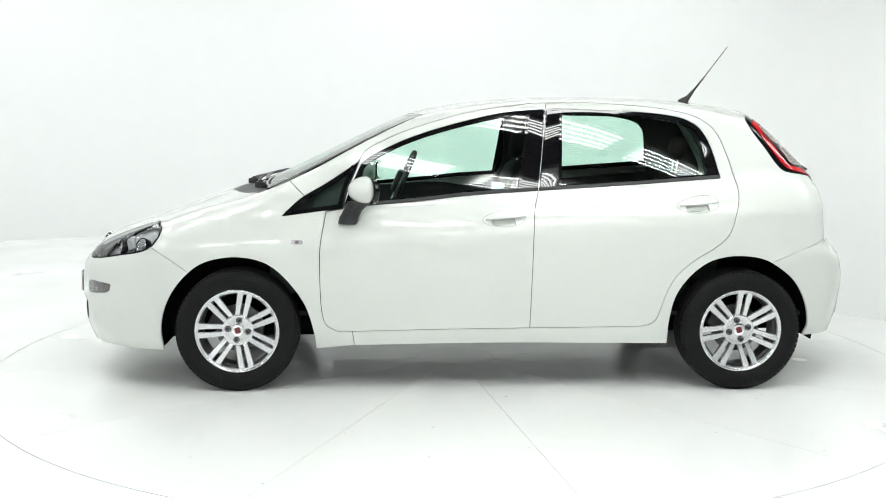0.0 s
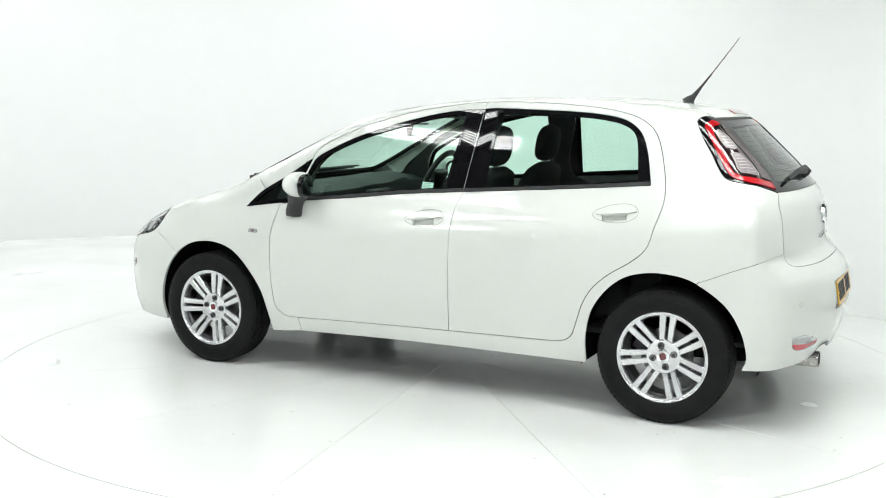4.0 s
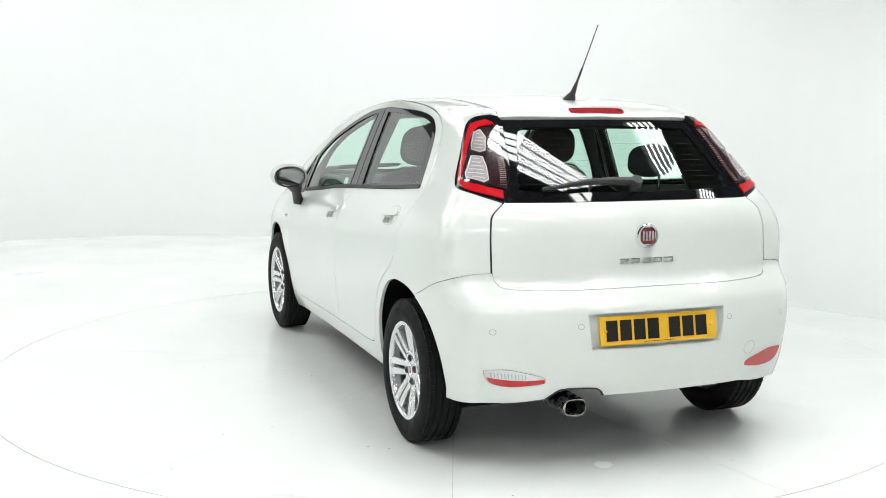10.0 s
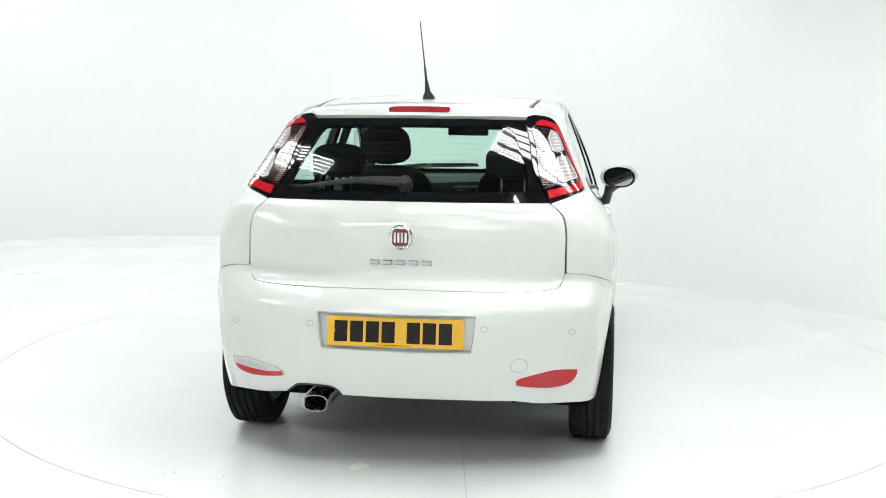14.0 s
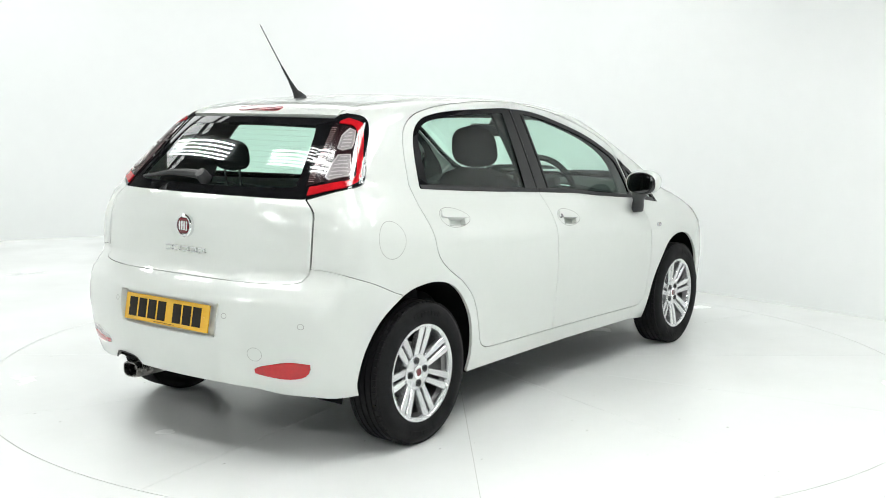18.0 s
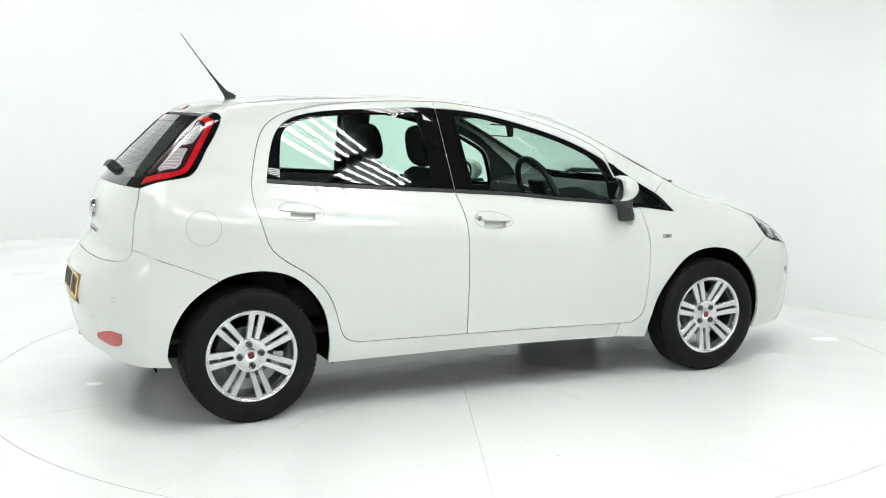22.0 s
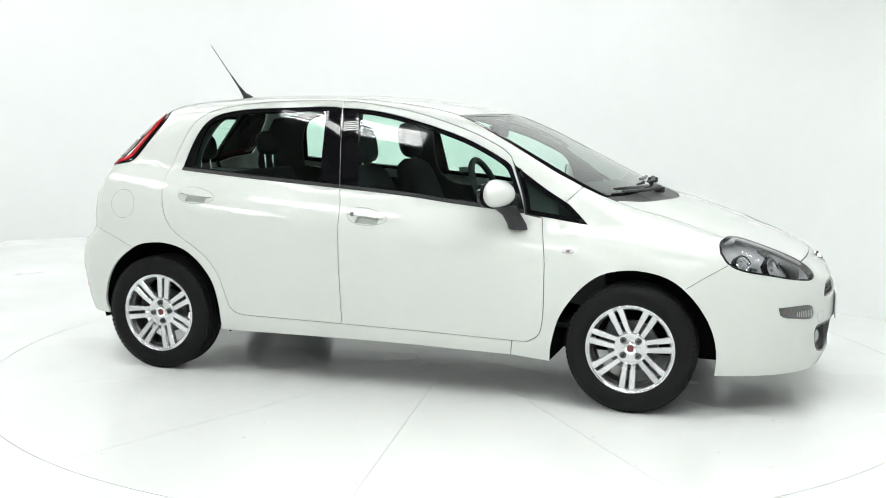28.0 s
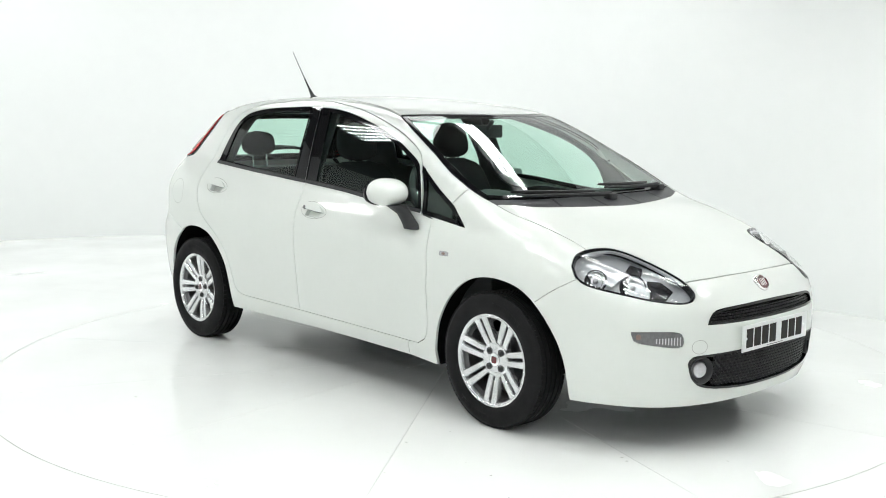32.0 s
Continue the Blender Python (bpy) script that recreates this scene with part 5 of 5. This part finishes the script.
for ax in (1.255, -1.255):
    for sgn in (1, -1):
        arch_liner(ax, sgn)
bm = bmesh.new()
box(bm, -.86, .86, -.70, .70, .245, .36, .03)
box(bm, .86, 1.98, -.40, .40, .225, .45, .03)
box(bm, -1.74, -.86, -.40, .40, .33, .50, .03)
part("underbody", bm, LINER, car, "dark underbody")
bm = bmesh.new()
tube(bm, [(.9, .1, .19), (-.6, .15, .19), (-1.2, .25, .22), (-1.64, .325, .262)], .026, 10)
part("exhaust_pipe", bm, DARK_METAL, car)
for ax in (1.255, -1.255):
    bm = bmesh.new()
    tube(bm, [(ax, -.70, .30), (ax, .70, .30)], .035, 10)
    part("axle", bm, DARK_METAL, car)


# ---------------------------------------------------------------- door mirrors
def door_mirror(s):
    bm = bmesh.new()
    secs = []
    for k in np.linspace(0, 1, 15):
        # from the root (near the door) to the tip
        y = .765 + .222 * k
        f = (1 - abs(2 * k - 1) ** 2.5) ** .5
        hx, hz = .088 * (.5 + .5 * f) * max(f, .10), .068 * max(f, .08)
        xc, zc = .630 - .020 * k, 1.002 + .008 * k
        secs.append([(xc + (hx if math.cos(a) > 0 else .040 * max(f, .1)) * math.cos(a), y * s, zc + hz * math.sin(a) * (1 if math.sin(a) > 0 else .92)) for a in np.linspace(0, 2 * math.pi, 24, endpoint=False)])
    loft(bm, secs)
    cap = part("door_mirror", bm, PAINT, car, "white door mirror on a black stem")
    # black rim and glass on the rear face
    m = Matrix.Translation((.579, .876 * s, 1.003)) @ pose(0, 0, 0, 0, 0, 90 + 14 * s)
    bm = bmesh.new()
    lp = ring(0, 0, .094, .060, 36, 2.3)
    prism(bm, lp, m @ Matrix.Translation((0, -.016, 0)), .020, .006)
    rim = part("mirror_rim", bm, BLACK_GLOSS, cap, "black mirror rim")
    bm = bmesh.new()
    prism(bm, ring(0, 0, .082, .050, 36, 2.3), m @ Matrix.Translation((0, .002, 0)), .0035)
    part("mirror_glass", bm, MIRROR, rim)
    for o in (rim,):
        o.location = (0, 0, 0)
    bm = bmesh.new()
    secs = []
    for (x, y, z), (rx, ry) in (((.712, .780, .832), (.036, .020)), ((.712, .795, .838), (.046, .034)), ((.706, .805, .865), (.047, .030)), ((.685, .818, .905), (.046, .026)), ((.650, .845, .950), (.060, .050))):
        secs.append([(x + rx * math.cos(a), (y + ry * math.sin(a)) * s, z) for a in np.linspace(0, 2 * math.pi, 18, endpoint=False)])
    loft(bm, secs)
    st = part("stem", bm, BLACK_PLASTIC, cap, "black plastic stem")
    st.location = (0, 0, 0)


for sgn in (1, -1):
    door_mirror(sgn)


# ---------------------------------------------------------------- cabin
def rounded(bm, cx, cy, cz, dx, dy, dz, m=None, bevel=.35):
    b = min(dx, dy, dz) * bevel
    box(bm, cx - dx / 2, cx + dx / 2, cy - dy / 2, cy + dy / 2, cz - dz / 2, cz + dz / 2, b, m)


def seat(x, y):
    root = new("seat")
    root.parent = car
    root.location = Vector((x, y, 0)) + OFF
    root["label"] = "dark cloth front seat with a headrest"
    bm = bmesh.new()
    rounded(bm, .10, 0, .50, .52, .50, .16)
    part("seat_cushion", bm, CABIN, root)
    bm = bmesh.new()
    secs = []
    for z in np.linspace(.52, 1.10, 20):
        w = float(curve(z, .52, .25, .65, .265, .85, .262, .98, .242, 1.04, .218, 1.075, .18, 1.10, .10))
        t = float(curve(z, .52, .07, .65, .075, .85, .07, 1.0, .06, 1.075, .045, 1.10, .02))
        xo = float(curve(z, .52, -.10, .65, -.13, .85, -.185, 1.0, -.235, 1.10, -.268))
        secs.append([(xo + t * math.copysign(abs(math.sin(a)) ** .6, math.sin(a)), w * math.copysign(abs(math.cos(a)) ** .55, math.cos(a)), z) for a in np.linspace(0, 2 * math.pi, 24, endpoint=False)])
    loft(bm, secs)
    part("backrest", bm, CABIN, root)
    bm = bmesh.new()
    secs = []
    for k in np.linspace(-.995, .995, 17):
        f = (1 - abs(k) ** 3.2) ** .45
        z = 1.208 + .106 * k
        secs.append([(-.275 - .17 * (z - 1.2) + .052 * max(f, .15) * math.sin(a), (.133 - .010 * k) * f * math.copysign(abs(math.cos(a)) ** .8, math.cos(a)), z) for a in np.linspace(0, 2 * math.pi, 28, endpoint=False)])
    loft(bm, secs)
    hr = part("headrest", bm, CABIN, root)
    for yy in (-.05, .05):
        bm = bmesh.new()
        tube(bm, [(-.262, yy, 1.06), (-.262, yy, 1.13)], .006, 8)
        part("post", bm, CHROME, hr)


seat(.02, .36)
seat(.02, -.36)
bench = new("rear_bench")
bench.parent = car
bench.location = OFF
bench["label"] = "dark cloth rear bench with headrests"
bm = bmesh.new()
rounded(bm, -.80, 0, .50, .50, 1.26, .18)
part("seat_cushion", bm, CABIN, bench)
bm = bmesh.new()
rounded(bm, -1.10, 0, .77, .14, 1.26, .52, Matrix.Translation((-1.1, 0, .55)) @ pose(0, 0, 0, 0, -14, 0) @ Matrix.Translation((1.1, 0, -.55)))
part("backrest", bm, CABIN, bench)
for yy in (-.38, .38):
    bm = bmesh.new()
    secs = []
    for k in np.linspace(-.995, .995, 15):
        f = (1 - abs(k) ** 3.2) ** .45
        secs.append([(-1.218 - .010 * k + .045 * max(f, .15) * math.sin(a), yy + .118 * f * math.copysign(abs(math.cos(a)) ** .8, math.cos(a)), 1.172 + .076 * k) for a in np.linspace(0, 2 * math.pi, 28, endpoint=False)])
    loft(bm, secs)
    hr = part("headrest", bm, CABIN, bench)
    for k in (-.05, .05):
        bm = bmesh.new()
        tube(bm, [(-1.20, yy + k, 1.0), (-1.212, yy + k, 1.13)], .006, 8)
        part("post", bm, CHROME, hr)
bm = bmesh.new()
secs = []
for y in np.linspace(-.66, .66, 15):
    f = 1 - (abs(y) / .66) ** 4 * .25
    bulge = .035 * math.exp(-((y + .36) / .16) ** 2) + .012 * math.exp(-(y / .12) ** 2)
    secs.append([(1.12, y, .45), (1.12 - .1 * y * y, y, .955 * 1), (.95, y, .985 + bulge * .3), (.78, y, .975 + bulge), (.70 - .02 * f, y, .945 + bulge), (.66, y, .86), (.70, y, .70), (.78, y, .50)])
loft(bm, secs)
dash = part("dashboard", bm, CABIN_TRIM, car, "dark grey moulded dashboard")
bm = bmesh.new()
rounded(bm, .655, 0, .80, .06, .24, .26)
con = part("centre_console", bm, BLACK_PLASTIC, dash, "black centre console with silver rings")
for yy in (-.07, .07):
    bm = bmesh.new()
    lathe(bm, [(.038, 0), (.042, .006), (.036, .008), (.034, 0)], Matrix.Translation((.622, yy, .87)) @ pose(0, 0, 0, 0, 0, 90), 24)
    part("vent_ring", bm, CHROME, con)
con.location = (0, 0, 0)
for yy in (-.58, .58):
    bm = bmesh.new()
    lathe(bm, [(.05, 0), (.055, .01), (.046, .012), (.04, -.01)], Matrix.Translation((.695, yy, .895)) @ pose(0, 0, 0, 0, 0, 90), 24)
    part("vent_ring", bm, CHROME, dash).location = (0, 0, 0)
# steering wheel on the right
root = new("steering_wheel")
root.parent = car
root.location = Vector((.44, -.36, .965)) + OFF
root.rotation_euler = (0, radians(-24), 0)
root["label"] = "black steering wheel with silver spokes"
bm = bmesh.new()
tube(bm, [(0, .185 * math.cos(a), .185 * math.sin(a)) for a in np.linspace(0, 2 * math.pi, 41)], .017, 10, cap=False)
part("wheel_rim", bm, BLACK_PLASTIC, root)
bm = bmesh.new()
rounded(bm, .02, 0, -.005, .05, .17, .13)
part("airbag_pad", bm, BLACK_PLASTIC, root)
for a in (0, 180, 250, 290):
    bm = bmesh.new()
    box(bm, .0, .018, .07, .18, -.016, .016, .005, pose(0, 0, 0, a, 0, 0))
    part("spoke", bm, ALLOY, root)
# rear-view mirror, parcel shelf, floor
bm = bmesh.new()
rounded(bm, .40, 0, 1.278, .035, .235, .070)
im = part("cabin_mirror", bm, BLACK_PLASTIC, car, "black rear-view mirror under the roof")
bm = bmesh.new()
box(bm, .374, .377, -.105, .105, 1.250, 1.306, 0, Matrix.Translation((.376, 0, 1.278)) @ pose(0, 0, 0, 0, -14, 0) @ Matrix.Translation((-.376, 0, -1.278)))
part("mirror_glass", bm, MIRROR, im).location = (0, 0, 0)
bm = bmesh.new()
tube(bm, [(.41, 0, 1.29), (.45, 0, 1.335)], .012, 8)
part("mount", bm, BLACK_PLASTIC, im).location = (0, 0, 0)
bm = bmesh.new()
box(bm, -1.66, -1.24, -.50, .50, .985, 1.005, .006)
part("parcel_shelf", bm, CABIN_TRIM, car, "dark grey parcel shelf")
bm = bmesh.new()
box(bm, -1.60, 1.10, -.70, .70, .36, .385, .01)
part("cabin_floor", bm, CABIN, car, "dark carpet")


# ---------------------------------------------------------------- motion of the turntable and car
def motions():
    rows = [(float(t), pose(0, 0, 0, 0, 0, TURN_START + TURN_RATE * t)) for t in range(0, int(SECONDS) + 1)]
    walk(table, rows)
    walk(car, rows)


motions()
